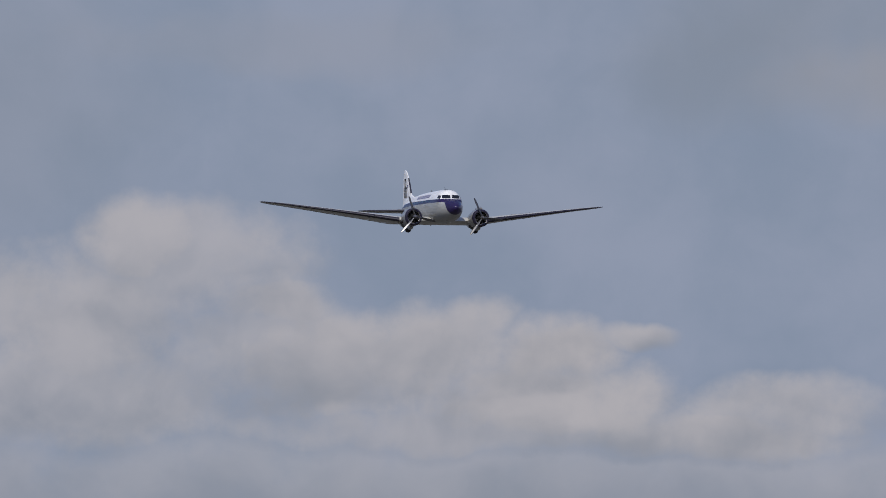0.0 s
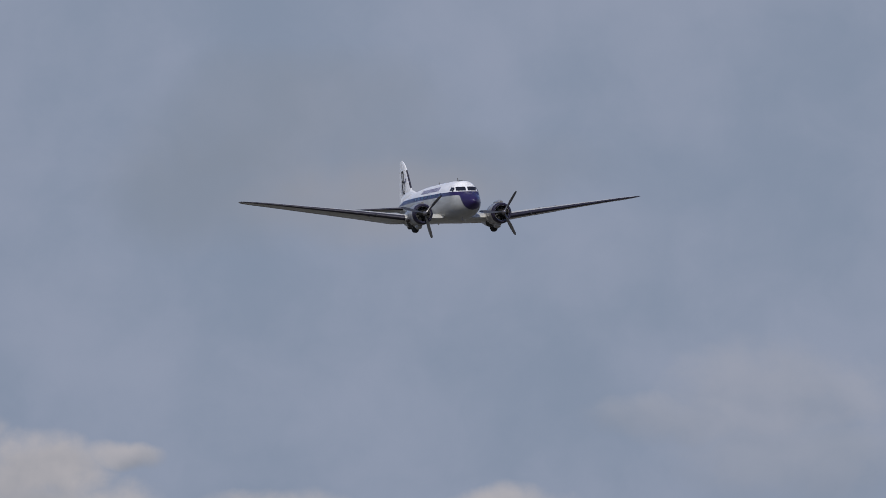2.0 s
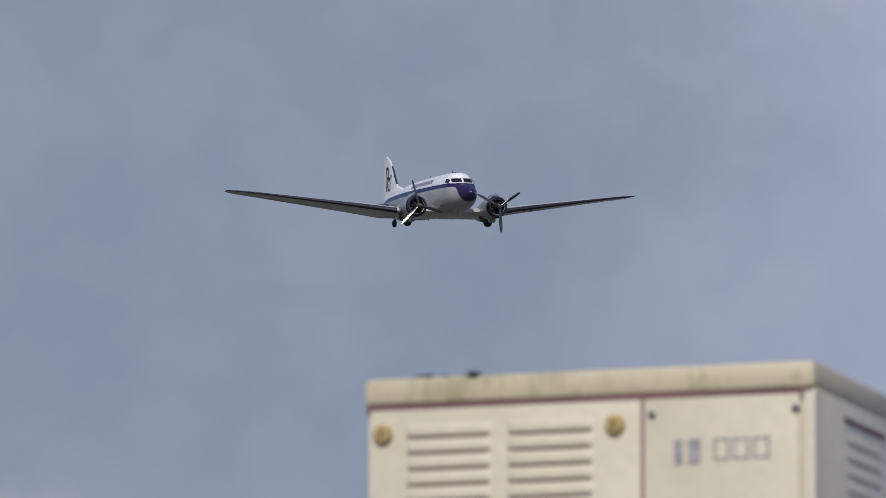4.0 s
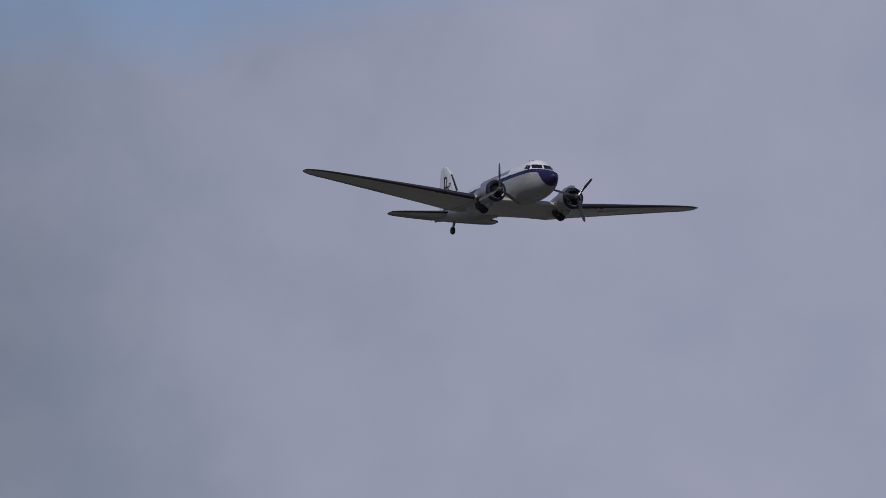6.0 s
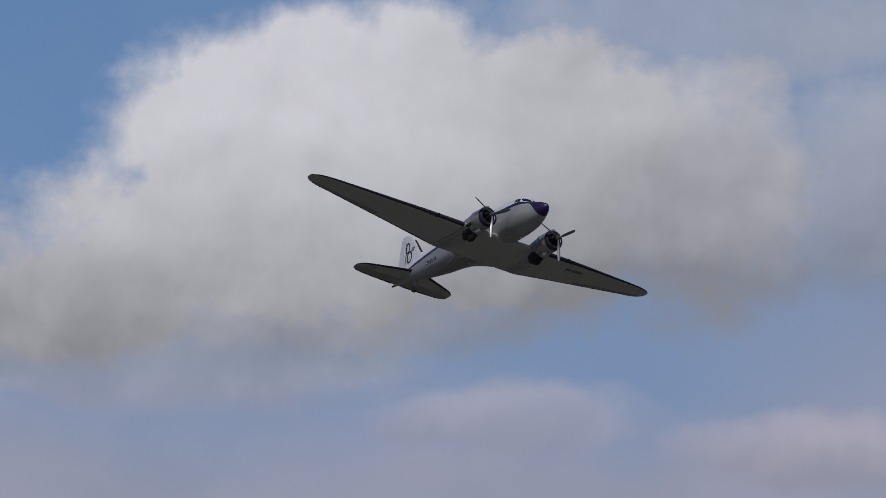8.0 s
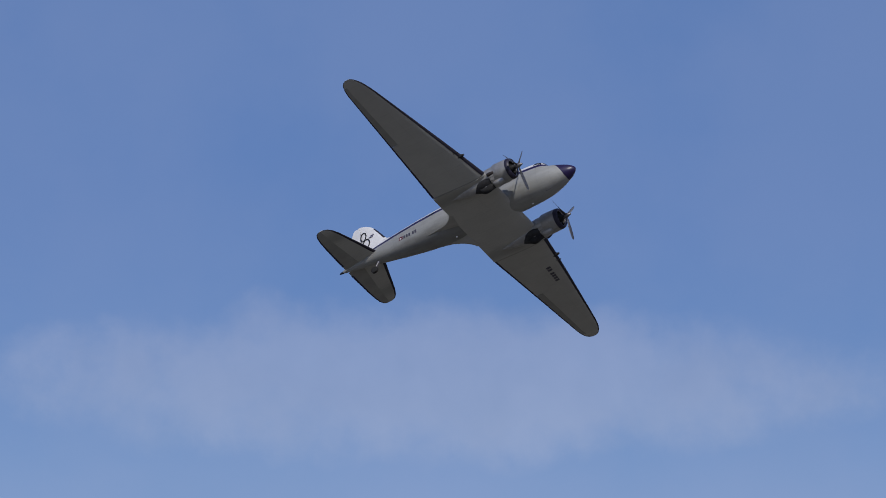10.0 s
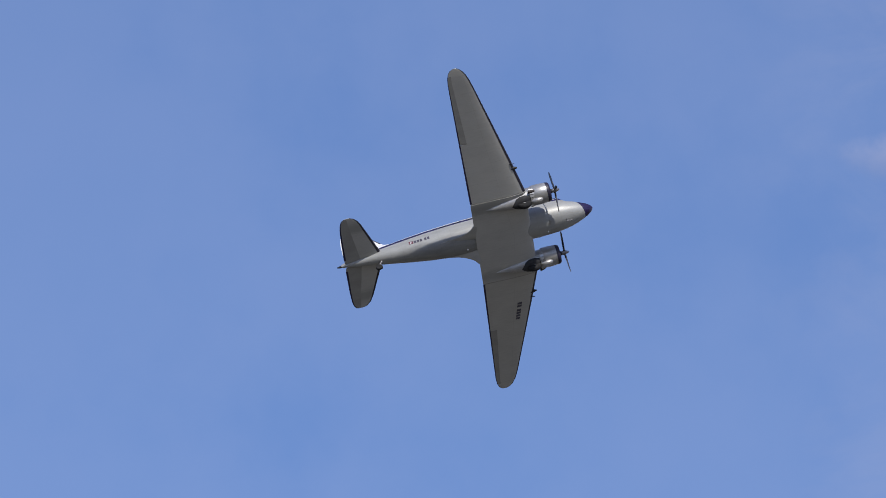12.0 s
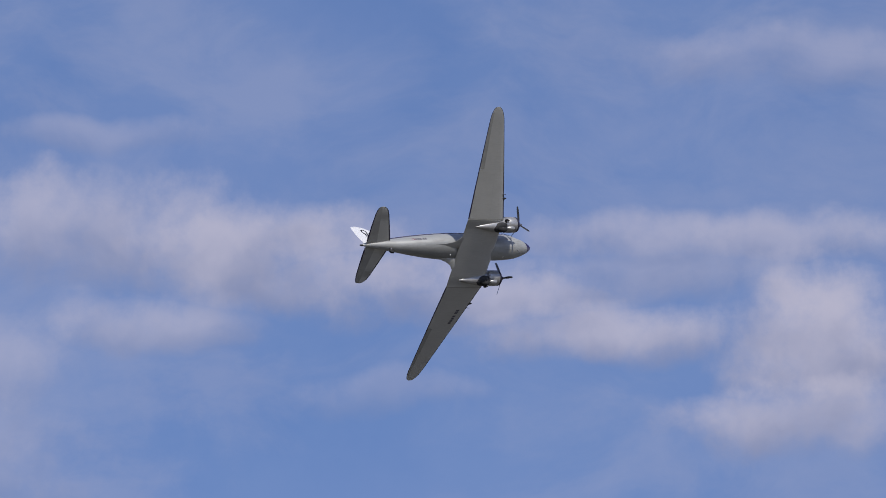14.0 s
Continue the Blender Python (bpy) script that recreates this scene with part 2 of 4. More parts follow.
def wing_paint(name, base):
    """Light grey wing skin: chordwise and spanwise laps, blotches, soot trails behind the exhausts."""
    m = bpy.data.materials.new(name)
    m.use_nodes = True
    n = Nodes(m.node_tree)
    co = n.add("ShaderNodeTexCoord").outputs["Object"]
    s = n.add("ShaderNodeSeparateXYZ")
    n.put(s.inputs[0], co)
    x, y, _ = s.outputs
    away = n.math("ABSOLUTE", y)
    lap = n.math("ABSOLUTE", n.math("SUBTRACT", n.math("FRACT", n.math("DIVIDE", away, 1.45)), 0.5))
    spar = n.math("ABSOLUTE", n.math("ADD", x, n.math("MULTIPLY_ADD", away, 0.12, 5.9)))
    seam = n.math("MULTIPLY", n.step(lap, 0.0, 0.012, 0.86, 1.0), n.step(spar, 0.0, 0.02, 0.88, 1.0))
    big, fine = n.noise(n.vec("MULTIPLY", co, (0.5, 1.0, 1.0)), 0.9, 6.0), n.noise(n.vec("MULTIPLY", co, (0.3, 1.6, 1.0)), 7.0, 5.0)
    both = n.math("ADD", n.math("MULTIPLY", big, 0.6), n.math("MULTIPLY", fine, 0.4))
    trail = n.math("SUBTRACT", away, n.math("MULTIPLY_ADD", fine, 0.5, 2.75))
    soot = n.math("MULTIPLY", n.step(n.math("ABSOLUTE", trail), 0.75, 0.1), n.step(x, -5.4, -6.6))
    value = n.math("MULTIPLY", n.step(both, 0.3, 0.7, 0.92, 1.05), n.math("MULTIPLY_ADD", soot, -0.28, 1.0))
    shader = n.add("ShaderNodeBsdfPrincipled")
    n.put(shader.inputs["Base Color"], n.vec("MULTIPLY", base, value_vector(n, n.math("MULTIPLY", value, seam))))
    n.put(shader.inputs["Roughness"], n.step(both, 0.3, 0.7, 0.5, 0.36))
    shader.inputs["Metallic"].default_value = 0.15
    relief = n.add("ShaderNodeBump")
    relief.inputs["Strength"].default_value = 0.5
    relief.inputs["Distance"].default_value = 0.006
    n.put(relief.inputs["Height"], n.noise(co, 4.0, 4.0))
    n.put(shader.inputs["Normal"], relief.outputs[0])
    n.put(n.add("ShaderNodeOutputMaterial").inputs[0], shader.outputs[0])
    return m


def weathered(name, base, stain):
    """Cream enamel with olive lichen stains, streaks and chips."""
    m = bpy.data.materials.new(name)
    m.use_nodes = True
    n = Nodes(m.node_tree)
    co = n.add("ShaderNodeTexCoord").outputs["Object"]
    blot, fine = n.noise(co, 9.0, 6.0, 0.6), n.noise(n.vec("MULTIPLY", co, (1.0, 1.0, 0.35)), 70.0, 5.0, 0.65)
    mask = n.step(n.math("MULTIPLY_ADD", fine, 0.45, n.math("MULTIPLY", blot, 0.75)), 0.56, 0.72, 0.0, 0.75)
    shader = n.add("ShaderNodeBsdfPrincipled")
    n.put(shader.inputs["Base Color"], n.mix(mask, (*base, 1), (*stain, 1)))
    n.put(shader.inputs["Roughness"], n.step(fine, 0.3, 0.7, 0.42, 0.62))
    relief = n.add("ShaderNodeBump")
    relief.inputs["Strength"].default_value = 0.5
    relief.inputs["Distance"].default_value = 0.001
    n.put(relief.inputs["Height"], fine)
    n.put(shader.inputs["Normal"], relief.outputs[0])
    n.put(n.add("ShaderNodeOutputMaterial").inputs[0], shader.outputs[0])
    return m


def value_vector(n, value):
    c = n.add("ShaderNodeCombineXYZ")
    for s in c.inputs:
        n.put(s, value)
    return c.outputs[0]


def livery():
    """Fuselage paint: white roof, violet-navy cheat line that swells over the nose, light grey belly, rivet lines."""
    m = bpy.data.materials.new("fuselage_paint")
    m.use_nodes = True
    n = Nodes(m.node_tree)
    co = n.add("ShaderNodeTexCoord").outputs["Object"]
    s = n.add("ShaderNodeSeparateXYZ")
    n.put(s.inputs[0], co)
    x, _, z = s.outputs
    top = n.math("MULTIPLY_ADD", x, -0.010, 0.645)
    ahead = n.math("MAXIMUM", n.math("ADD", x, 1.72), 0.0)
    low = n.math("SUBTRACT", n.math("MULTIPLY_ADD", x, -0.006, 0.39), n.math("MULTIPLY", n.math("POWER", ahead, 3.2), 0.5))
    above = n.step(n.math("SUBTRACT", z, top), -0.008, 0.008)
    below = n.step(n.math("SUBTRACT", low, z), -0.008, 0.008)
    dirt = n.noise(n.vec("MULTIPLY", co, (0.35, 1.4, 1.4)), 2.2, 6.0)
    fine = n.noise(co, 24.0, 3.0)
    wear_and_shade = n.step(n.math("ADD", n.math("MULTIPLY", dirt, 0.7), n.math("MULTIPLY", fine, 0.3)), 0.3, 0.7, 0.84, 1.05)
    colour = n.mix(above, (0.020, 0.012, 0.066, 1), (0.78, 0.78, 0.79, 1))
    colour = n.mix(below, colour, (0.385, 0.39, 0.38, 1))
    # keel behind the engines darkened: shade on the underside put into the paint
    keel_shade = n.math("MULTIPLY", n.step(n.math("ADD", z, n.math("MULTIPLY", dirt, 0.5)), 0.0, -0.75), n.step(x, -4.0, -8.0))
    wear_and_shade = n.math("MULTIPLY", wear_and_shade, n.math("MULTIPLY_ADD", keel_shade, -0.3, 1.0))
    # skin laps every 0.9 m
    lap = n.math("ABSOLUTE", n.math("SUBTRACT", n.math("FRACT", n.math("DIVIDE", x, 0.9)), 0.5))
    seam = n.step(lap, 0.0, 0.016, 0.82, 1.0)
    shader = n.add("ShaderNodeBsdfPrincipled")
    n.put(shader.inputs["Base Color"], n.vec("MULTIPLY", colour, value_vector(n, n.math("MULTIPLY", wear_and_shade, seam))))
    n.put(shader.inputs["Roughness"], n.math("MULTIPLY_ADD", below, 0.10, n.step(dirt, 0.3, 0.7, 0.40, 0.30)))
    n.put(shader.inputs["Metallic"], n.math("MULTIPLY", below, 0.15))
    relief = n.add("ShaderNodeBump")
    relief.inputs["Strength"].default_value = 0.5
    relief.inputs["Distance"].default_value = 0.01
    n.put(relief.inputs["Height"], n.noise(co, 3.0, 3.0))
    n.put(shader.inputs["Normal"], relief.outputs[0])
    n.put(n.add("ShaderNodeOutputMaterial").inputs[0], shader.outputs[0])
    return m


WHITE = material("white_paint", (0.78, 0.78, 0.79), 0.3, grain=0.05)
GREY = wing_paint("light_grey_wing_paint", (0.49, 0.485, 0.455))
FABRIC = material("doped_fabric", (0.325, 0.318, 0.295), 0.6, grain=0.08, scale=1.5, streak=(0.4, 1, 1))
ALUMINIUM = material("worn_aluminium", (0.42, 0.415, 0.41), 0.36, 0.5, grain=0.12, scale=2.5, bump=0.006, bump_scale=6)
NAVY = material("navy_paint", (0.016, 0.011, 0.05), 0.42, grain=0.08)
LIP = material("dull_navy_paint", (0.017, 0.014, 0.035), 0.5, grain=0.12)
BOOT = material("black_rubber_boot", (0.018, 0.016, 0.03), 0.55, grain=0.15)
BLACK = material("matt_black", (0.015, 0.015, 0.017), 0.6, grain=0.2)
# near-black: the shade inside the wheel wells is put into the colour
WELL = material("shaded_wheel_well_metal", (0.025, 0.025, 0.028), 0.75, grain=0.3)
TYRE = material("tyre_rubber", (0.014, 0.014, 0.015), 0.85, grain=0.2)
ENGINE = material("engine_metal", (0.03, 0.03, 0.03), 0.55, 0.5, grain=0.25, scale=8)
GLASS = material("cockpit_glass", (0.012, 0.013, 0.02), 0.12, grain=0.05)
BLADE = material("polished_blade", (0.13, 0.13, 0.135), 0.27, 0.75, grain=0.1, scale=4)
LETTER = material("dark_lettering", (0.075, 0.07, 0.095), 0.4, grain=0.1)
TITLE = material("violet_grey_lettering", (0.2, 0.19, 0.27), 0.4, grain=0.1)
RED = material("red_paint", (0.12, 0.012, 0.03), 0.4, grain=0.05)
SOOT = material("exhaust_steel", (0.05, 0.042, 0.04), 0.55, 0.6, grain=0.3, scale=6)
CREAM = material("cream_enamel", (0.645, 0.58, 0.435), 0.42, grain=0.07, scale=4, bump=0.0008, bump_scale=60)
LID = weathered("weathered_cream_enamel", (0.58, 0.505, 0.345), (0.37, 0.33, 0.19))
BRASS = material("yellowed_plastic", (0.45, 0.32, 0.13), 0.45, grain=0.15, scale=20)
STEEL = material("dull_screw_steel", (0.25, 0.24, 0.25), 0.4, 0.8, grain=0.2, scale=40)
# for dark joints, and for shade painted into slots and under the lid
GAP = material("dark_joint_and_shade", (0.19, 0.105, 0.1), 0.8, grain=0.2)
PRINT = material("grey_print", (0.36, 0.335, 0.33), 0.5, grain=0.25, scale=30)
CONCRETE = material("cast_concrete", (0.34, 0.33, 0.31), 0.85, grain=0.15, scale=2, bump=0.004, bump_scale=25)
GRASS = material("dry_mown_grass", (0.105, 0.098, 0.08), 0.9, grain=0.35, scale=0.08, bump=0.03, bump_scale=8)
PAINT = livery()
BELLY = material("grey_belly_paint", (0.42, 0.415, 0.395), 0.5, grain=0.08, scale=2, streak=(0.4, 1, 1))


# ---------------------------------------------------------------- mesh helpers
def part(name, bm, mat, parent=None, label="", smooth=True, at=None):
    mesh = bpy.data.meshes.new(name)
    bmesh.ops.recalc_face_normals(bm, faces=bm.faces)
    bm.to_mesh(mesh)
    bm.free()
    for p in mesh.polygons:
        p.use_smooth = smooth
    if smooth:
        mesh.set_sharp_from_angle(angle=radians(38))
    mesh.materials.append(mat)
    ob = new(name, mesh)
    ob.parent = parent
    if at is not None:
        ob.matrix_basis = at
    return tagged(ob, label)


def loft(bm, rings, caps=True):
    """Skin closed rings of equal length."""
    rows = [[bm.verts.new(p) for p in r] for r in rings]
    k = len(rows[0])
    for a, b in zip(rows, rows[1:]):
        for i in range(k):
            bm.faces.new((a[i], a[(i + 1) % k], b[(i + 1) % k], b[i]))
    if caps:
        bm.faces.new(rows[0])
        bm.faces.new(rows[-1])
    return bm


def tube(points, radii, sides=16, squash=1.0):
    """A round bar along points of the x-z plane or any line."""
    bm = bmesh.new()
    rings = []
    for i, (p, r) in enumerate(zip(points, radii)):
        p = Vector(p)
        a, b = Vector(points[max(i - 1, 0)]), Vector(points[min(i + 1, len(points) - 1)])
        turn = (b - a).to_track_quat("Z", "Y")
        rings.append([p + turn @ Vector((r * math.cos(2 * math.pi * k / sides), r * squash * math.sin(2 * math.pi * k / sides), 0)) for k in range(sides)])
    return loft(bm, rings)


def turned(profile, axis="X", sides=40, centre=(0, 0, 0)):
    """A body of revolution from (along, radius) pairs."""
    bm = bmesh.new()
    rings = []
    for s, r in profile:
        ring = []
        for k in range(sides):
            a = 2 * math.pi * k / sides
            c, d = r * math.cos(a), r * math.sin(a)
            ring.append(Vector(centre) + Vector({"X": (s, c, d), "Y": (c, s, d), "Z": (c, d, s)}[axis]))
        rings.append(ring)
    return loft(bm, rings, caps=profile[0] != profile[-1])


def slab(bm, lo, hi, bevel=0.0):
    made = bmesh.ops.create_cube(bm, size=1.0, matrix=Matrix.LocRotScale(
        [(a + b) / 2 for a, b in zip(lo, hi)], None, [b - a for a, b in zip(lo, hi)]))
    if bevel:
        edges = list({e for v in made["verts"] for e in v.link_edges})
        bmesh.ops.bevel(bm, geom=edges, offset=bevel, segments=2, affect="EDGES", profile=0.6)
    return bm


def box(lo, hi, bevel=0.0):
    return slab(bmesh.new(), lo, hi, bevel)


# ---------------------------------------------------------------- aeroplane
# x forward, y to the left wing, z up; the nose tip is at x = 0.1
HULL = [  # x, half width, crown, keel, height of the widest line
    (0.22, 0.02, -0.08, -0.12, -0.10), (0.17, 0.13, 0.02, -0.23, -0.10), (0.02, 0.28, 0.14, -0.39, -0.10), (-0.23, 0.44, 0.27, -0.56, -0.10),
    (-0.62, 0.61, 0.42, -0.73, -0.09), (-1.05, 0.78, 0.55, -0.89, -0.08), (-1.50, 0.92, 0.66, -1.01, -0.06), (-1.64, 0.955, 0.74, -1.04, -0.05),
    (-1.82, 1.0, 1.0, -1.08, -0.04), (-2.02, 1.04, 1.28, -1.12, -0.02), (-2.30, 1.08, 1.42, -1.16, 0.0), (-3.00, 1.14, 1.48, -1.21, 0.0),
    (-4.00, 1.19, 1.50, -1.23, 0.0), (-5.00, 1.22, 1.50, -1.17, 0.0), (-6.50, 1.22, 1.50, -1.12, 0.0), (-8.20, 1.21, 1.48, -1.12, 0.01), (-9.20, 1.19, 1.47, -1.16, 0.02),
    (-10.5, 1.12, 1.43, -1.12, 0.05), (-12.0, 0.99, 1.36, -0.98, 0.10), (-13.5, 0.81, 1.25, -0.74, 0.16), (-15.0, 0.60, 1.10, -0.46, 0.22),
    (-16.5, 0.40, 0.90, -0.16, 0.26), (-17.6, 0.25, 0.68, 0.0, 0.27), (-18.3, 0.13, 0.46, 0.10, 0.25), (-18.62, 0.04, 0.28, 0.17, 0.22),
]


def hull_at(x, theta, lift=0.0):
    """Point of the fuselage skin; theta in degrees from the crown, positive to the left."""
    xs = [-h[0] for h in HULL]
    w, top, keel, mid = (float(np.interp(-x, xs, [h[k] for h in HULL])) for k in (1, 2, 3, 4))
    a = radians(theta)
    c, s = math.cos(a), math.sin(a)
    e = 0.92
    y = (w + lift) * math.copysign(abs(s) ** e, s)
    z = mid + (((top - mid) if c > 0 else (mid - keel)) + lift) * math.copysign(abs(c) ** e, c)
    return Vector((x, y, z))


def hull_patch(x0, x1, t0, t1, lift=0.012, nx=6, nt=6):
    """A thin plate that hugs the fuselage skin."""
    bm = bmesh.new()
    grid = [[[bm.verts.new(hull_at(x0 + (x1 - x0) * i / nx, t0 + (t1 - t0) * j / nt, l)) for j in range(nt + 1)] for i in range(nx + 1)] for l in (lift, -0.01)]
    for i in range(nx):
        for j in range(nt):
            for g in grid:
                bm.faces.new((g[i][j], g[i + 1][j], g[i + 1][j + 1], g[i][j + 1]))
    a, b = grid
    for i in range(nx):
        for j in (0, nt):
            bm.faces.new((a[i][j], a[i + 1][j], b[i + 1][j], b[i][j]))
    for j in range(nt):
        for i in (0, nx):
            bm.faces.new((a[i][j], a[i][j + 1], b[i][j + 1], b[i][j]))
    return bm


def screen_pane(y0, y1, z0, z1, count=6):
    """A windscreen pane let into the nose skin, bounded by two widths and two heights."""
    def skin_x(y, z):
        ahead, behind = -1.2, -2.9
        for _ in range(24):
            x = (ahead + behind) / 2
            w, top, keel, mid = (float(np.interp(-x, [-h[0] for h in HULL], [h[k] for h in HULL])) for k in (1, 2, 3, 4))
            if abs(y / w) ** 2.17 + abs((z - mid) / (top - mid)) ** 2.17 > 1:
                ahead = x
            else:
                behind = x
        return behind
    bm = bmesh.new()
    rows = []
    for lift in (0.02, -0.02):
        rows.append([[bm.verts.new((skin_x(y, z) + lift, y, z)) for z in [z0 + (z1 - z0) * j / count for j in range(count + 1)]]
                     for y in [y0 + (y1 - y0) * i / count for i in range(count + 1)]])
    for g in rows:
        for i in range(count):
            for j in range(count):
                bm.faces.new((g[i][j], g[i + 1][j], g[i + 1][j + 1], g[i][j + 1]))
    a, b = rows
    for i in range(count):
        for j in (0, count):
            bm.faces.new((a[i][j], a[i + 1][j], b[i + 1][j], b[i][j]))
            bm.faces.new((a[j][i], a[j][i + 1], b[j][i + 1], b[j][i]))
    return bm


def foil(c0, c1, thick, count=12, swell=0.0):
    """Closed airfoil outline between two fractions of the chord: (fraction aft, height in chords)."""
    def half(u):
        u = max(u, 0.0)
        return 5 * thick * (0.2969 * math.sqrt(u) - 0.126 * u - 0.3516 * u ** 2 + 0.2843 * u ** 3 - 0.1030 * u ** 4)
    us = [c0 + (c1 - c0) * (1 - math.cos(math.pi * i / count)) / 2 for i in range(count + 1)]
    camber = lambda u: 0.08 * u * (1 - u)
    up = [(u, camber(u) + half(u) + swell) for u in us]
    down = [(u, camber(u) - half(u) * 0.9 - swell) for u in reversed(us)]
    if c0 <= 0:
        down = down[:-1]
        up[0] = (-swell, 0.0)
    return up + down


def surface(sections, c0, c1, side=1, swell=0.0, upright=False, count=12, tilt=0.045):
    """Wing-like skin through sections (span, leading edge x, chord, height, thickness)."""
    bm = bmesh.new()
    rings = []
    for span, lead, chord, height, thick in sections:
        ring = []
        for u, h in foil(c0, c1, thick, count, swell / chord):
            if upright:
                ring.append(Vector((lead - u * chord, (h - 0.08 * u * (1 - u)) * chord, span)))
            else:
                ring.append(Vector((lead - u * chord, side * span, height + (h - tilt * u) * chord)))
        rings.append(ring)
    return loft(bm, rings)


def between(sections, lo, hi):
    """The sections from span lo to span hi, with new ones cut at the ends."""
    spans = [s[0] for s in sections]
    cut = lambda v: tuple(float(np.interp(v, spans, [s[k] for s in sections])) for k in range(5))
    return [cut(lo)] + [s for s in sections if lo < s[0] < hi] + [cut(hi)]


CENTRE = [(0.0, -4.55, 4.15, -0.98, 0.16), (3.55, -4.55, 4.15, -0.98, 0.16)]
OUTER = [(3.56, -4.57, 4.11, -0.96, 0.155), (6.0, -5.17, 3.52, -0.61, 0.145), (9.5, -6.08, 2.62, -0.14, 0.13), (12.6, -6.9, 1.81, 0.27, 0.11),
         (13.3, -7.1, 1.61, 0.35, 0.105), (13.8, -7.3, 1.36, 0.41, 0.1), (14.15, -7.52, 1.03, 0.45, 0.095), (14.35, -7.72, 0.68, 0.48, 0.09), (14.45, -7.9, 0.32, 0.49, 0.08)]
STABILISER = [(0.0, -15.2, 3.0, 0.27, 0.10), (0.45, -15.5, 2.72, 0.27, 0.10), (2.4, -16.25, 1.95, 0.26, 0.09), (3.2, -16.56, 1.6, 0.26, 0.085),
              (3.65, -16.8, 1.28, 0.26, 0.08), (3.9, -17.05, 0.9, 0.26, 0.08), (4.02, -17.35, 0.4, 0.26, 0.08)]
FIN = [(0.55, -14.35, 3.75, 0, 0.07), (1.1, -14.7, 3.4, 0, 0.075), (1.7, -15.13, 2.96, 0, 0.08), (2.4, -15.63, 2.42, 0, 0.085), (2.95, -16.05, 1.92, 0, 0.09),
       (3.3, -16.4, 1.5, 0, 0.09), (3.52, -16.75, 1.08, 0, 0.09), (3.66, -17.05, 0.7, 0, 0.09), (3.71, -17.25, 0.38, 0, 0.09)]


def blade_mesh():
    """A propeller blade along +z, twisted, with a rounded tip."""
    rings = []
    for r, chord, thick, twist in [(0.16, 0.13, 0.12, 60), (0.35, 0.15, 0.11, 52), (0.6, 0.22, 0.06, 38), (0.9, 0.265, 0.035, 34), (1.2, 0.26, 0.025, 33), (1.5, 0.23, 0.018, 32), (1.66, 0.18, 0.014, 32), (1.74, 0.09, 0.01, 32)]:
        a = radians(twist - 3)
        ring = []
        for k in range(12):
            p = 2 * math.pi * k / 12
            u, v = 0.44 * chord * math.cos(p), thick / 2 * max(-1.0, min(1.0, 1.6 * math.sin(p)))
            ring.append(Vector((u * math.sin(a) + v * math.cos(a), -u * math.cos(a) + v * math.sin(a), r)))
        rings.append(ring)
    return loft(bmesh.new(), rings)


def make_propeller(plane, hub):
    prop = part("propeller", turned([(-0.28, 0.12), (-0.1, 0.16), (0.06, 0.16), (0.14, 0.12), (0.3, 0.07), (0.36, 0.0005)], sides=20), STEEL, plane, "three-bladed metal propeller, turning")
    prop.matrix_basis = Matrix.Translation(hub)
    first = None
    for k in range(3):
        turn = Matrix.Rotation(radians(-120 * k), 4, "X")
        if first is None:
            first = part("blade", blade_mesh(), BLADE, prop, "polished metal blade", at=turn)
        else:
            ob = new("blade", first.data)
            ob.parent, ob.matrix_basis = prop, turn
            tagged(ob, "polished metal blade")
    return prop


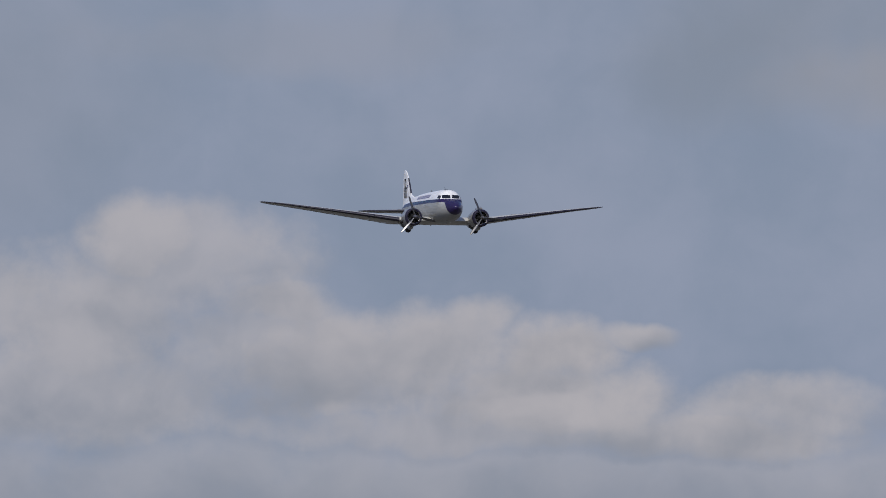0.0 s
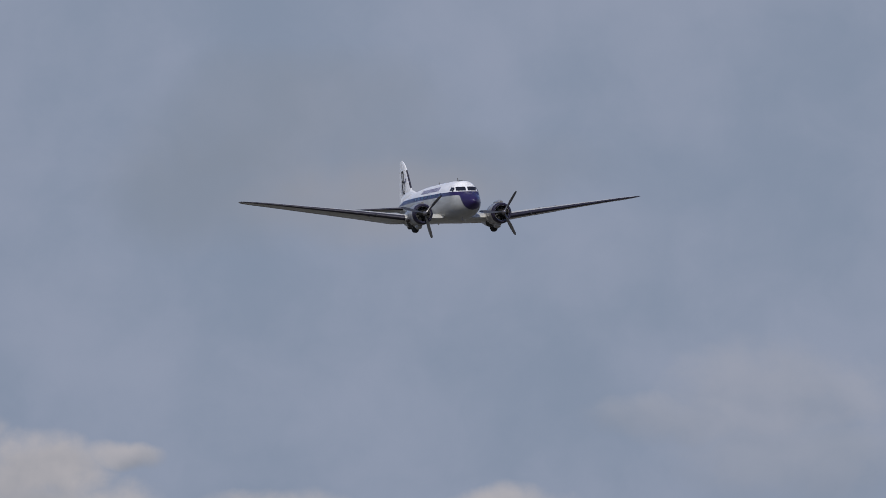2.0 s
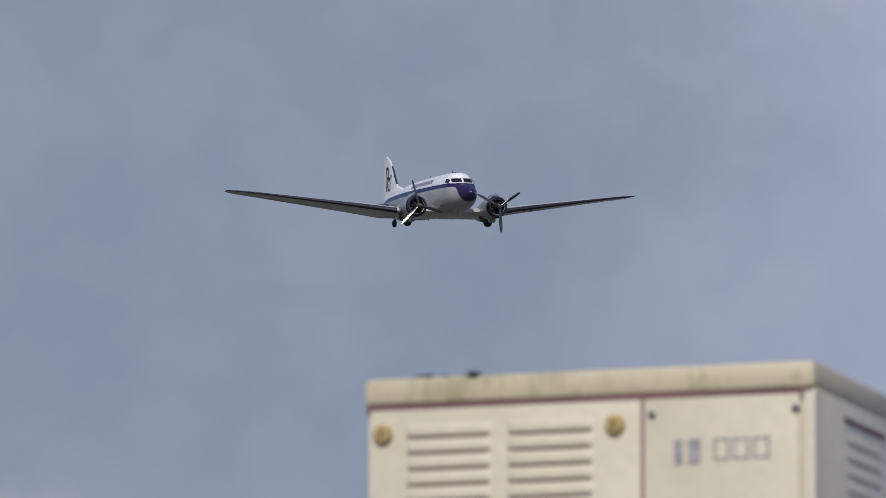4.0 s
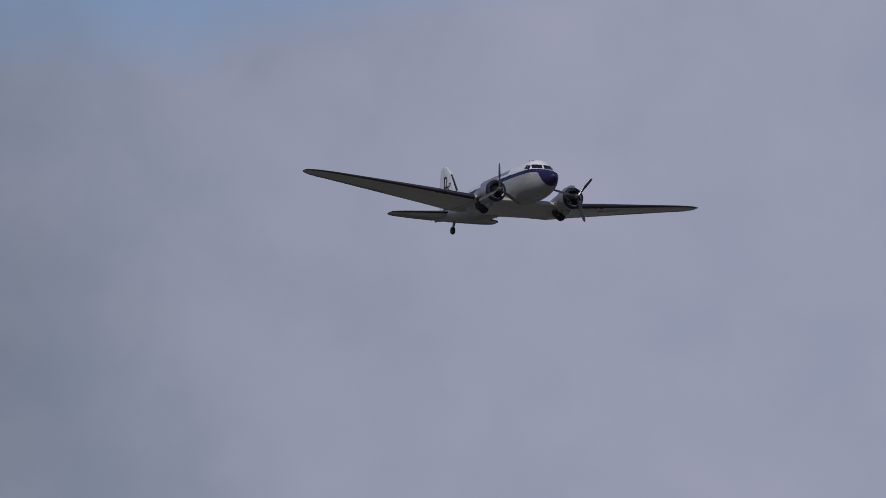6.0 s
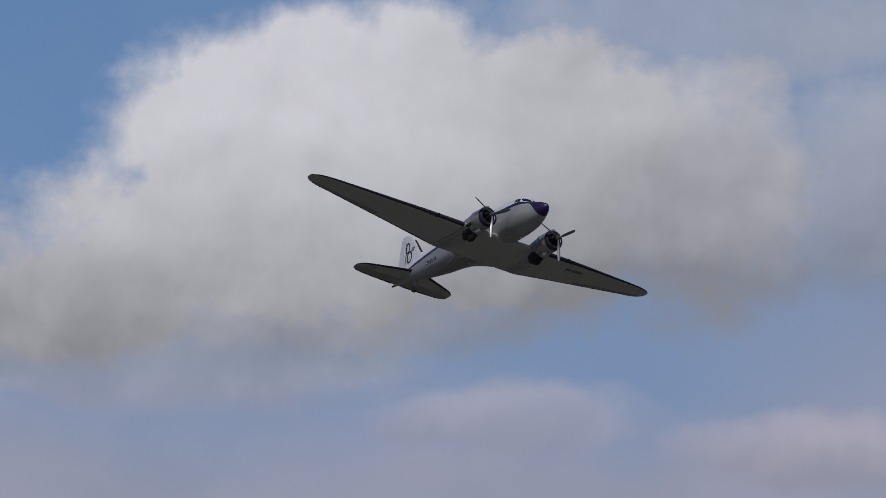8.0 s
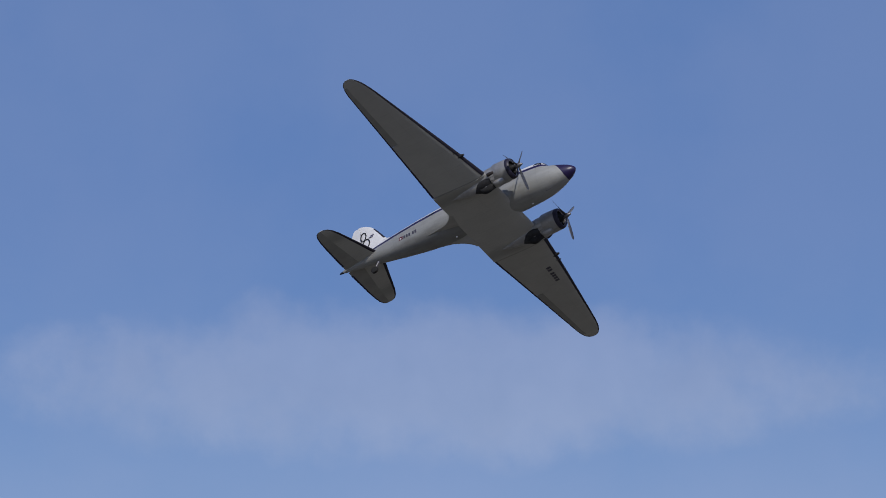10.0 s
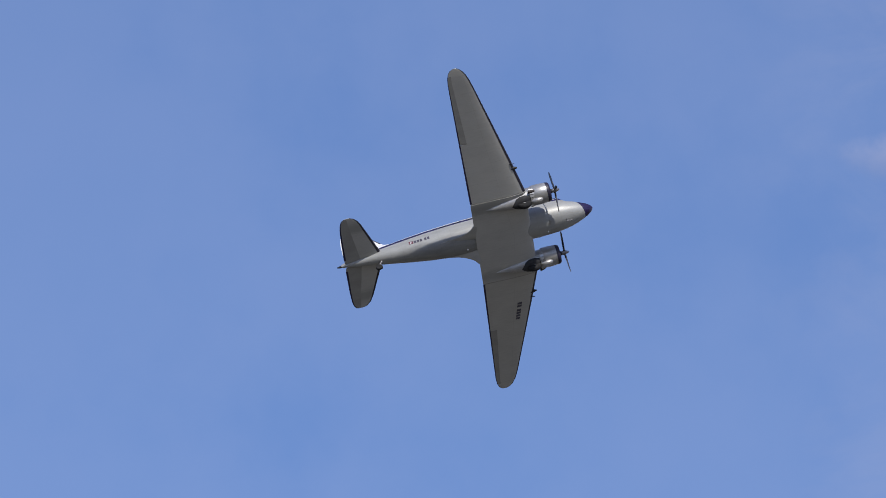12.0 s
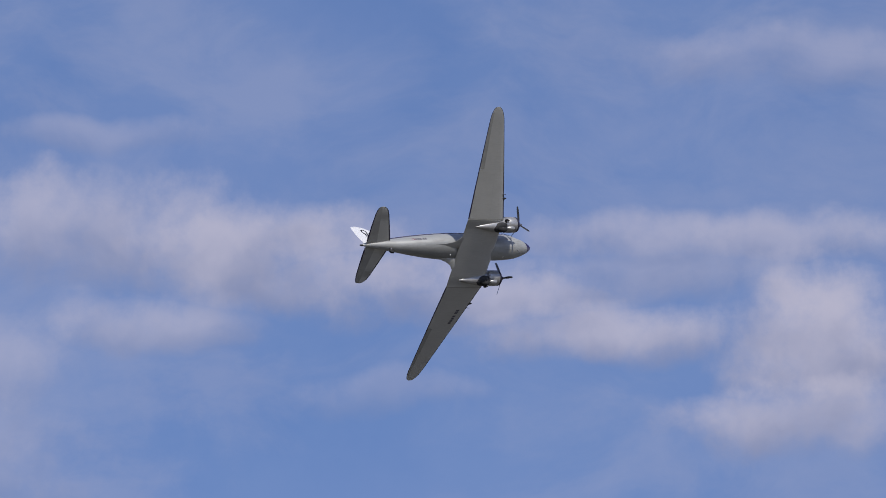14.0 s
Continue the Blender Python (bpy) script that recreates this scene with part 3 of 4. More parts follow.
def make_engine(plane, side):
    y, z = 2.82 * side, -0.78
    c = (0, y, z)
    cowl = part("cowling", turned([(-2.85, 0.50), (-2.80, 0.60), (-2.86, 0.66), (-3.05, 0.71), (-3.4, 0.74), (-4.05, 0.74), (-4.12, 0.70), (-4.1, 0.60), (-3.2, 0.58), (-2.95, 0.52), (-2.85, 0.50)], centre=c), ALUMINIUM, plane, "worn aluminium engine cowling")
    part("cowl_lip", turned([(-2.90, 0.49), (-2.78, 0.55), (-2.77, 0.61), (-2.84, 0.685), (-2.94, 0.712), (-3.04, 0.728), (-3.04, 0.69), (-2.95, 0.66), (-2.86, 0.62), (-2.84, 0.58), (-2.90, 0.49)], centre=c), LIP, cowl, "dark navy cowling front ring")
    # added black ring: the shade in the cowl mouth is its colour
    part("cowl_liner", turned([(-2.9, 0.502), (-3.2, 0.576), (-3.5, 0.576), (-3.5, 0.56), (-3.2, 0.56), (-2.92, 0.489), (-2.9, 0.502)], centre=c), BLACK, cowl, "black ring added for the shade inside the cowling")
    part("firewall", turned([(-3.5, 0.57), (-3.52, 0.0005)], centre=c), BLACK, cowl, "dark engine bay")
    part("gearbox", turned([(-3.4, 0.30), (-3.0, 0.28), (-2.8, 0.22), (-2.62, 0.14), (-2.6, 0.0005)], centre=c, sides=24), ENGINE, cowl, "grey crankcase nose")
    barrel = None
    for k in range(9):
        m = Matrix.Translation(c) @ Matrix.Rotation(2 * math.pi * k / 9, 4, "X")
        if barrel is None:
            profile = [(0.2, 0.12)]
            for i in range(6):
                s = 0.24 + 0.05 * i
                profile += [(s, 0.15), (s + 0.025, 0.15), (s + 0.03, 0.12)]
            profile += [(0.55, 0.10)]
            barrel = part("cylinder", turned(profile, "Z", 14, (-3.12, 0, 0)), ENGINE, cowl, "finned engine cylinder", at=m)
        else:
            ob = new("cylinder", barrel.data)
            ob.parent, ob.matrix_basis = cowl, m
            tagged(ob, "finned engine cylinder")
    # body behind the cowling, drawn out under the wing
    rings = []
    for x, w, top, bottom in [(-4.0, 0.66, 0.66, 0.66), (-4.5, 0.66, 0.62, 0.72), (-5.1, 0.62, 0.5, 0.82), (-5.8, 0.54, 0.3, 0.80), (-6.5, 0.42, 0.1, 0.70), (-7.1, 0.27, -0.05, 0.58), (-7.6, 0.10, -0.15, 0.46), (-7.8, 0.03, -0.2, 0.40)]:
        rings.append([Vector((x, y + w * math.sin(a), z + (top if math.cos(a) > 0 else bottom) * math.cos(a))) for a in [2 * math.pi * k / 28 for k in range(28)]])
    body = part("nacelle", loft(bmesh.new(), rings), ALUMINIUM, plane, "aluminium engine nacelle under the wing")
    # solid dark bulge painted as the bay's shade; nothing is hollowed out
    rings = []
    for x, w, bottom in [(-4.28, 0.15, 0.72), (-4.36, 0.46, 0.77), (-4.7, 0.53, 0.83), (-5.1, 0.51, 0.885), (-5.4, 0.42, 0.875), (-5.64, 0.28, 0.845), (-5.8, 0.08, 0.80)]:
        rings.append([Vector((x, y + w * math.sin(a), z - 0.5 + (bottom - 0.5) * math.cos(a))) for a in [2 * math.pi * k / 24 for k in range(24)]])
    part("wheel_bay", loft(bmesh.new(), rings), WELL, body, "dark bulge coloured as the shaded wheel bay")
    part("main_wheel", turned([(-0.19, 0.30), (-0.20, 0.46), (-0.15, 0.55), (-0.05, 0.6), (0.05, 0.6), (0.15, 0.56), (0.20, 0.46), (0.19, 0.30)], "Y", 32, (-4.85, y, z - 0.6)), TYRE, body, "black tyre half out of its bay")
    part("rim", turned([(-0.205, 0.0005), (-0.205, 0.2), (-0.17, 0.31), (0.17, 0.31), (0.205, 0.2), (0.205, 0.0005)], "Y", 24, (-4.85, y, z - 0.6)), ALUMINIUM, body, "grey metal wheel rim")
    part("oil_cooler", tube([(-3.5, y - 0.05, z - 0.72), (-3.7, y - 0.05, z - 0.78), (-4.05, y - 0.05, z - 0.78), (-4.3, y - 0.05, z - 0.70)], [0.15, 0.22, 0.22, 0.12], 18), ALUMINIUM, body, "round oil cooler duct")
    o = 0.5 * side
    pipe = part("exhaust_pipe", tube([(-3.98, y + 1.15 * o, z - 0.3), (-4.2, y + 1.3 * o, z - 0.36), (-4.4, y + 1.36 * o, z - 0.4)], [0.12, 0.13, 0.12], 18), SOOT, body, "sooty exhaust pipe")
    part("pipe_mouth", turned([(0.0, 0.11), (-0.012, 0.0005)], centre=(-4.41, y + 1.36 * o, z - 0.4), sides=16), BLACK, pipe, "black pipe mouth")
    flap = None
    for k in range(9):
        turn = Matrix.Translation(c) @ Matrix.Rotation(radians(110 + 17.5 * k), 4, "X")
        if flap is None:
            flap = part("cowl_flap", loft(bmesh.new(), [[Vector((x, q * s, math.sqrt(r * r - (q * s) ** 2))) for q, r in ((-1, ro), (0, ro), (1, ro), (1, ro - 0.012), (0, ro - 0.012), (-1, ro - 0.012))]
                        for x, ro, s in ((-4.03, 0.745, 0.1), (-4.32, 0.80, 0.095))]), ALUMINIUM, cowl, at=turn)
        else:
            ob = new("cowl_flap", flap.data)
            ob.parent, ob.matrix_basis = cowl, turn
    part("air_intake", tube([(-2.95, y, z + 0.72), (-3.3, y, z + 0.78), (-4.3, y, z + 0.74), (-4.8, y, z + 0.55)], [0.13, 0.16, 0.16, 0.08], 16), ALUMINIUM, body, "carburettor air scoop")
    part("gear_leg", tube([(-4.1, y - 0.27, z - 0.6), (-4.85, y - 0.25, z - 0.58)], [0.05, 0.05], 10), STEEL, body, "undercarriage strut")
    return cowl


def make_plane():
    plane = tagged(new("airplane"), "white and grey twin-propeller airliner with violet-navy nose, flying", "airplane")
    bm = bmesh.new()
    loft(bm, [[hull_at(h[0], 360 * k / 56) for k in range(56)] for h in HULL])
    body = part("fuselage", bm, PAINT, plane, "fuselage with white roof, navy cheat line and grey belly")
    # cockpit glazing
    for side in (1, -1):
        part("cockpit_window", screen_pane(side * 0.065, side * 0.72, 0.72, 1.0), GLASS, body, "dark cockpit pane")
        part("cockpit_window", hull_patch(-1.98, -2.2, side * 46, side * 60, 0.02), GLASS, body, "dark cockpit side pane")
        part("cockpit_window", hull_patch(-2.25, -2.5, side * 48, side * 60.5, 0.02), GLASS, body, "dark cockpit side pane")
        # cabin windows in the cheat line
        for k in range(7):
            x = -4.3 - 1.02 * k
            part("cabin_window", hull_patch(x, x - 0.46, side * 64, side * 71, 0.01, 3, 4), GLASS, body, "small square cabin window")
    # added metal disc, stands in for the sun's highlight on the nose
    part("nose_glint_disc", turned([(0.0, 0.0005), (0.02, 0.06), (-0.04, 0.08)], centre=(-0.10, 0.22, 0.04), sides=14), ALUMINIUM, body, "metal disc added for the bright spot on the nose")
    part("roof_hatch", hull_patch(-2.5, -3.0, -14, 14, 0.015), BLACK, body, "dark roof hatch")
    # titles above the windows: nine blocks
    for k in range(9):
        x = -5.0 - 0.5 * k
        part("title_block", hull_patch(x, x - 0.4, -41, -56, 0.008, 3, 4), TITLE, body, "dark lettering block")
    # registration blocks and a small flag on the rear fuselage
    for k in range(5):
        part("registration_block", hull_patch(-11.9 - 0.22 * k - (0.1 if k > 1 else 0), -12.05 - 0.22 * k - (0.1 if k > 1 else 0), -97.5, -110.5, 0.008, 2, 3), LETTER, body, "dark lettering block")
    flag = part("flag", hull_patch(-13.1, -13.42, -96, -110, 0.008, 3, 4), RED, body, "red flag with a white cross")
    part("cross", hull_patch(-13.245, -13.305, -100.5, -107.5, 0.014, 2, 3), WHITE, flag, "white cross")
    part("cross", hull_patch(-13.19, -13.36, -102.8, -105.2, 0.013, 2, 2), WHITE, flag, "white cross")
    # aerials
    for x in (-3.7, -8.2):
        part("aerial", tube([(x, 0, 1.4), (x - 0.05, 0, 1.56), (x - 0.1, 0, 1.7)], [0.045, 0.025, 0.012], 8), SOOT, body, "short dark roof aerial")
    part("belly_light", turned([(-1.33, 0.0005), (-1.3, 0.05), (-1.24, 0.08)], "Z", 14, (-3.4, 0.35, 0.08)), WHITE, body, "small belly lamp")
    part("belly_light", turned([(-1.33, 0.0005), (-1.3, 0.05), (-1.2, 0.08)], "Z", 14, (-9.4, 0.2, 0.1)), WHITE, body, "small belly lamp")
    part("pitot_mast", tube([(-1.9, -0.3, -1.0), (-1.9, -0.3, -1.32), (-1.5, -0.3, -1.34)], [0.03, 0.025, 0.02], 8), STEEL, body)
    # wing
    for side in (1, -1):
        part("wing_centre", surface(between(CENTRE, 0.0, 3.55), 0.0, 1.0, side), GREY, plane, "light grey wing centre section")
        wing = part("outer_wing", surface(OUTER, 0.0, 0.806, side), GREY, plane, "light grey outer wing panel")
        part("deicer_boot", surface(between(OUTER, 3.6, 14.44), 0.0, 0.045, side, 0.008, count=6), BOOT, wing, "black rubber leading edge")
        part("flap", surface(between(OUTER, 3.6, 8.4), 0.805, 1.0, side, count=6), GREY, wing, "grey flap")
        part("aileron", surface(between(OUTER, 8.44, 13.9), 0.805, 1.0, side, count=6), FABRIC, wing, "fabric-covered aileron")
        part("wing_tip", surface(between(OUTER, 13.92, 14.45), 0.79, 1.0, side, count=6), GREY, wing, "rounded wing tip")
        part("trailing_edge", surface(between(OUTER, 3.6, 14.4), 0.972, 1.006, side, 0.006, count=4), NAVY, wing, "thin dark trailing edge")
        part("wing_joint", surface(between(OUTER, 3.57, 3.64), 0.03, 0.99, side, 0.007), FABRIC, wing, "bolted wing joint strip")
        part("landing_light", tube([(-4.85, 5.55 * side, -0.72), (-5.1, 5.55 * side, -0.72), (-5.6, 5.55 * side, -0.72)], [0.05, 0.13, 0.09], 14), BLACK, wing, "landing light fairing")
        part("pitot_tube", tube([(-5.4, 6.0 * side, -0.75), (-5.02, 6.0 * side, -0.8)], [0.035, 0.025], 8), BLACK, wing)
        # fillet between wing and fuselage
        rings = []
        for x, w in [(-5.2, 0.1), (-6.4, 0.3), (-7.6, 0.5), (-8.3, 0.72), (-8.74, 0.95), (-8.86, 0.76), (-9.0, 0.6), (-9.25, 0.42), (-9.6, 0.26), (-10.1, 0.13), (-10.7, 0.05), (-11.2, 0.01)]:
            back = min(max(-8.74 - x, 0.0) / 1.5, 1.0)
            skin = hull_at(x, 142)
            y0, base = skin.y, -1.16 + (skin.z + 1.16) * back
            rise = 0.42 * (1 - 0.85 * back)
            ring = [(y0 - 0.3, base + 0.12), (y0 - 0.1, base - 0.01), (y0 + w, base - 0.02 + 0.02 * back)]
            ring += [(y0 - 0.12 + (w + 0.12) * (1 - q), base + 0.015 + rise * q ** 2.5) for q in (0.0, 0.25, 0.5, 0.75, 1.0)] + [(y0 - 0.3, base + rise * 0.8)]
            rings.append([Vector((x, side * p, q)) for p, q in ring])
        part("wing_fillet", loft(bmesh.new(), rings), BELLY, plane, "smooth wing root fillet")
        tail = part("tailplane", surface(STABILISER, 0.0, 0.575, side), GREY, plane, "grey horizontal tail")
        part("elevator", surface(between(STABILISER, 0.17, 4.01), 0.57, 1.0, side, count=8), FABRIC, tail, "fabric elevator")
        part("deicer_boot", surface(between(STABILISER, 0.3, 4.01), 0.0, 0.075, side, 0.008, count=6), BOOT, tail, "black rubber leading edge")
        part("trailing_edge", surface(between(STABILISER, 0.5, 4.0), 0.955, 1.012, side, 0.006, count=4), NAVY, tail, "thin dark trailing edge")
        make_engine(plane, side)
    # registration under the left wing: blocks in a row along the span
    for k in range(6):
        s = 6.2 + 0.26 * k + (0.14 if k > 1 else 0)
        bm = surface(between(OUTER, s, s + 0.19), 0.235, 0.335, 1, 0.012, count=4)
        part("registration_block", bm, LETTER, plane, "dark lettering block under the wing")
    # fin and rudder
    fin = part("fin", surface(FIN, 0.0, 0.57, upright=True), WHITE, plane, "white tail fin")
    part("rudder", surface(between(FIN, 0.6, 3.66), 0.56, 1.0, upright=True, count=8), WHITE, fin, "white rudder")
    part("deicer_boot", surface(between(FIN, 1.7, 3.0), 0.0, 0.05, upright=True, swell=0.01, count=6), BOOT, fin, "black rubber leading edge")
    part("dorsal_fillet", loft(bmesh.new(), [[Vector((x, w * math.cos(a), zc + h * math.sin(a))) for a in [2 * math.pi * k / 16 for k in range(16)]]
         for x, w, zc, h in [(-13.2, 0.05, 1.14, 0.06), (-14.3, 0.12, 1.1, 0.3), (-15.2, 0.16, 1.0, 0.6), (-16.5, 0.16, 0.9, 0.55), (-17.6, 0.1, 0.7, 0.4)]]), WHITE, fin, "white dorsal fillet")
    # two stacked dark rings with a bar, a plain emblem on both sides of the fin
    for side in (1, -1):
        for zc, rx, rz in ((2.56, 0.21, 0.38), (1.78, 0.27, 0.42)):
            bm = bmesh.new()
            rings = []
            for k in range(28):
                a = 2 * math.pi * k / 28
                ring = []
                for dr, dy in ((0.042, 0.004), (-0.042, 0.004), (-0.042, -0.03), (0.042, -0.03)):
                    ring.append(Vector((-16.8 - 0.35 * (zc - 2.2) + (rx + dr) * math.cos(a), side * (0.118 - 0.022 * (zc - 1.8) + dy), zc + (rz + dr) * math.sin(a))))
                rings.append(ring)
            loft(bm, rings + [rings[0]], caps=False)
            part("emblem_ring", bm, BLACK, fin, "dark ring of a painted emblem")
    for side in (1, -1):
        part("emblem_stem", tube([(-17.16, side * 0.112, 1.35), (-17.08, side * 0.112, 2.1), (-17.14, side * 0.09, 2.95)], [0.03, 0.035, 0.03], 8, 0.5), BLACK, fin, "dark stroke of a painted emblem")
        for dz in (0.0, 0.14):
            part("emblem_bar", box((-16.45 + dz, side * 0.125 - 0.02, 2.2 + dz), (-16.1 + dz * 0.5, side * 0.125 + 0.02, 2.27 + dz), 0.01), TITLE, fin, "small grey stroke of a painted emblem")
    # tail wheel
    fork = part("tail_wheel_fork", tube([(-15.55, 0, -0.2), (-15.72, 0, -0.5), (-15.9, 0, -0.8)], [0.12, 0.09, 0.07], 12), STEEL, plane, "grey tail wheel strut")
    part("tail_wheel", turned([(-0.1, 0.08), (-0.11, 0.19), (-0.07, 0.255), (0.07, 0.255), (0.11, 0.19), (0.1, 0.08)], "Y", 24, (-15.92, 0, -0.92)), TYRE, fork, "small black tail tyre")
    part("tail_cone", turned([(-18.5, 0.09), (-18.75, 0.06), (-18.85, 0.0005)], centre=(0, 0, 0.21), sides=14), BLACK, plane, "dark tail light cone")
    return plane, make_propeller(plane, (-2.41, -2.82, -0.78)), make_propeller(plane, (-2.41, 2.82, -0.78))


# ---------------------------------------------------------------- ground and the cabinet
def make_ground():
    bm = bmesh.new()
    n = 40
    spots = [math.copysign(4000 * abs(k / n * 2 - 1) ** 2.2, k / n * 2 - 1) for k in range(n + 1)]
    rows = [[bm.verts.new((x, y, 0.12 * noise.noise(Vector((x, y, 0)) * 0.02) - 0.1)) for y in spots] for x in spots]
    for i in range(n):
        for j in range(n):
            bm.faces.new((rows[i][j], rows[i + 1][j], rows[i + 1][j + 1], rows[i][j + 1]))
    return tagged(part("ground", bm, GRASS), "flat dry mown grass airfield", "ground", kind="structure")


def make_cabinet(m):
    """Louvred equipment cabinet. Local x runs along the front to the right, y into its depth, z up; z = 0 is the under edge of the lid."""
    cab = tagged(new("equipment_cabinet"), "cream enamelled outdoor equipment cabinet with louvred doors", "cabinet")
    cab.matrix_basis = m
    W, D, H = 0.86, 0.52, 1.3
    part("body", box((0.004, 0.014, -H), (W - 0.001, D - 0.004, 0.004), 0.004), CREAM, cab, "cream sheet metal body")
    lid = bmesh.new()
    slab(lid, (0.0, 0.0, 0.003), (W, D, 0.052), 0.012)
    part("lid", lid, LID, cab, "weathered cream lid with olive stains")
    # solid strip: the shade below the lid is painted in its colour
    part("lid_gap_shade", box((0.004, 0.004, -0.011), (W - 0.012, 0.02, 0.0035)), GAP, cab, "dark strip coloured as the shaded gap under the lid")
    door = part("louvred_door", box((0.012, 0.002, -H + 0.03), (0.530, 0.0139, -0.008), 0.002), CREAM, cab, "cream louvred door")
    panel = part("side_panel", box((0.536, 0.002, -H + 0.03), (W - 0.03, 0.0139, -0.008), 0.002), CREAM, cab, "plain cream cover panel")
    part("door_gap", box((0.5295, 0.008, -H + 0.03), (0.5365, 0.0142, -0.008)), GAP, cab, "dark gap between the doors")
    part("corner_post", box((W - 0.024, -0.001, -H + 0.01), (W, 0.05, -0.004), 0.007), CREAM, cab, "rounded cream corner post")

    def hood_mesh(length):
        """Pressed louvre along x: a rounded hood with closed ends, its mouth below."""
        bm = bmesh.new()
        rings = []
        for s, deep in ((0.0, 0.15), (0.005, 0.7), (0.014, 1.0), (length - 0.014, 1.0), (length - 0.005, 0.7), (length, 0.15)):
            rings.append([Vector((s, 0.003 - d * deep, h)) for d, h in ((0.0, 0.0225), (0.002, 0.022), (0.004, 0.019), (0.0055, 0.013), (0.006, 0.005), (0.0055, 0.0015), (0.004, 0.0), (0.0, 0.0005))])
        return loft(bm, rings)

    hood = slot = None
    for bank in (0.080, 0.275):
        for k in range(34):
            z = -0.0585 - 0.0295 * k
            if hood is None:
                hood = part("louvre", hood_mesh(0.166), CREAM, door)
                # dark strip on the door face, painted as shade in the louvre's mouth
                slot = part("slot", box((0.004, 0.001, -0.004), (0.160, 0.003, 0.0005)), GAP, door)
                hood.location, slot.location = (bank, 0, z), (bank, 0, z)
                continue
            for name, kept in (("louvre", hood), ("slot", slot)):
                ob = new(name, kept.data)
                ob.parent, ob.location = door, (bank, 0, z)
    for x in (0.037, 0.482):
        for z in (-0.052, -1.2):
            cap = part("latch", turned([(0.004, 0.019), (-0.004, 0.0185), (-0.009, 0.015), (-0.010, 0.0005)], "Y", 28, (x, 0, z)), BRASS, door, "round yellowed lock cap")
            part("key_slot", box((x - 0.002, -0.0108, z - 0.008), (x + 0.002, -0.0098, z + 0.008)), SOOT, cap, "worn brown key slot")
    for x in (0.552, 0.824):
        for z in (-0.034, -1.22):
            part("screw", turned([(0.003, 0.008), (-0.004, 0.007), (-0.006, 0.0005)], "Y", 16, (x, 0, z)), STEEL, panel)
    # plain emblem blocks and hollow grey blocks in place of the maker's name
    for x0, x1 in ((0.594, 0.610), (0.620, 0.643)):
        part("maker_mark", box((x0, 0.0006, -0.130), (x1, 0.003, -0.084)), PRINT, panel, "worn grey printed block")
    for x0, x1 in ((0.668, 0.698), (0.704, 0.736), (0.742, 0.774)):
        bm = bmesh.new()
        for lo, hi in (((x0, -0.124), (x1, -0.120)), ((x0, -0.088), (x1, -0.084)), ((x0, -0.120), (x0 + 0.005, -0.088)), ((x1 - 0.005, -0.120), (x1, -0.088))):
            slab(bm, (lo[0], 0.0006, lo[1]), (hi[0], 0.003, hi[1]))
        part("maker_mark", bm, PRINT, panel, "worn grey printed outline block", smooth=False)
    part("side_slot", box((W - 0.006, 0.20, -0.036), (W + 0.0015, 0.48, -0.027)), GAP, cab, "dark slot in the cabinet side")
    side_hood = None
    for k in range(34):
        at = Matrix.Translation((W - 0.002, 0.21, -0.075 - 0.0295 * k)) @ Matrix.Rotation(radians(90), 4, "Z")
        if side_hood is None:
            side_hood = part("side_louvre", hood_mesh(0.25), CREAM, cab, at=at)
        else:
            ob = new("side_louvre", side_hood.data)
            ob.parent, ob.matrix_basis = cab, at
    for x, y, r in ((0.209, 0.006, 0.011), (0.122, 0.012, 0.008), (0.105, 0.012, 0.006), (0.15, 0.014, 0.005)):
        bm = bmesh.new()
        bmesh.ops.create_icosphere(bm, subdivisions=2, radius=r, matrix=Matrix.LocRotScale((x, y, 0.053), None, (1.3, 1.0, 0.6)))
        for v in bm.verts:
            v.co += Vector((noise.noise(v.co * 140), noise.noise(v.co * 120 + Vector((3, 0, 0))), 0)) * r * 0.5
        part("dirt_clump", bm, SOOT, cab, "clump of dirt on the lid")
    plinth = tagged(part("plinth", box((0.02, 0.03, -5.2), (W - 0.02, D - 0.03, -H - 0.002), 0.02), CONCRETE), "tall plain concrete plinth under the cabinet", "plinth")
    plinth.matrix_basis = m
    return cab


make_ground()
# 16.8 m away; its front is turned 18 degrees
b, h = radians(7.276), radians(7.652)
FOOT = Vector(EYE) + Vector((math.sin(b) * math.cos(h), math.cos(b) * math.cos(h), math.sin(h))) * 16.95
make_cabinet(Matrix.Translation(FOOT) @ Matrix.Rotation(radians(-18.5) - b, 4, "Z"))
airplane, propeller_right, propeller_left = make_plane()


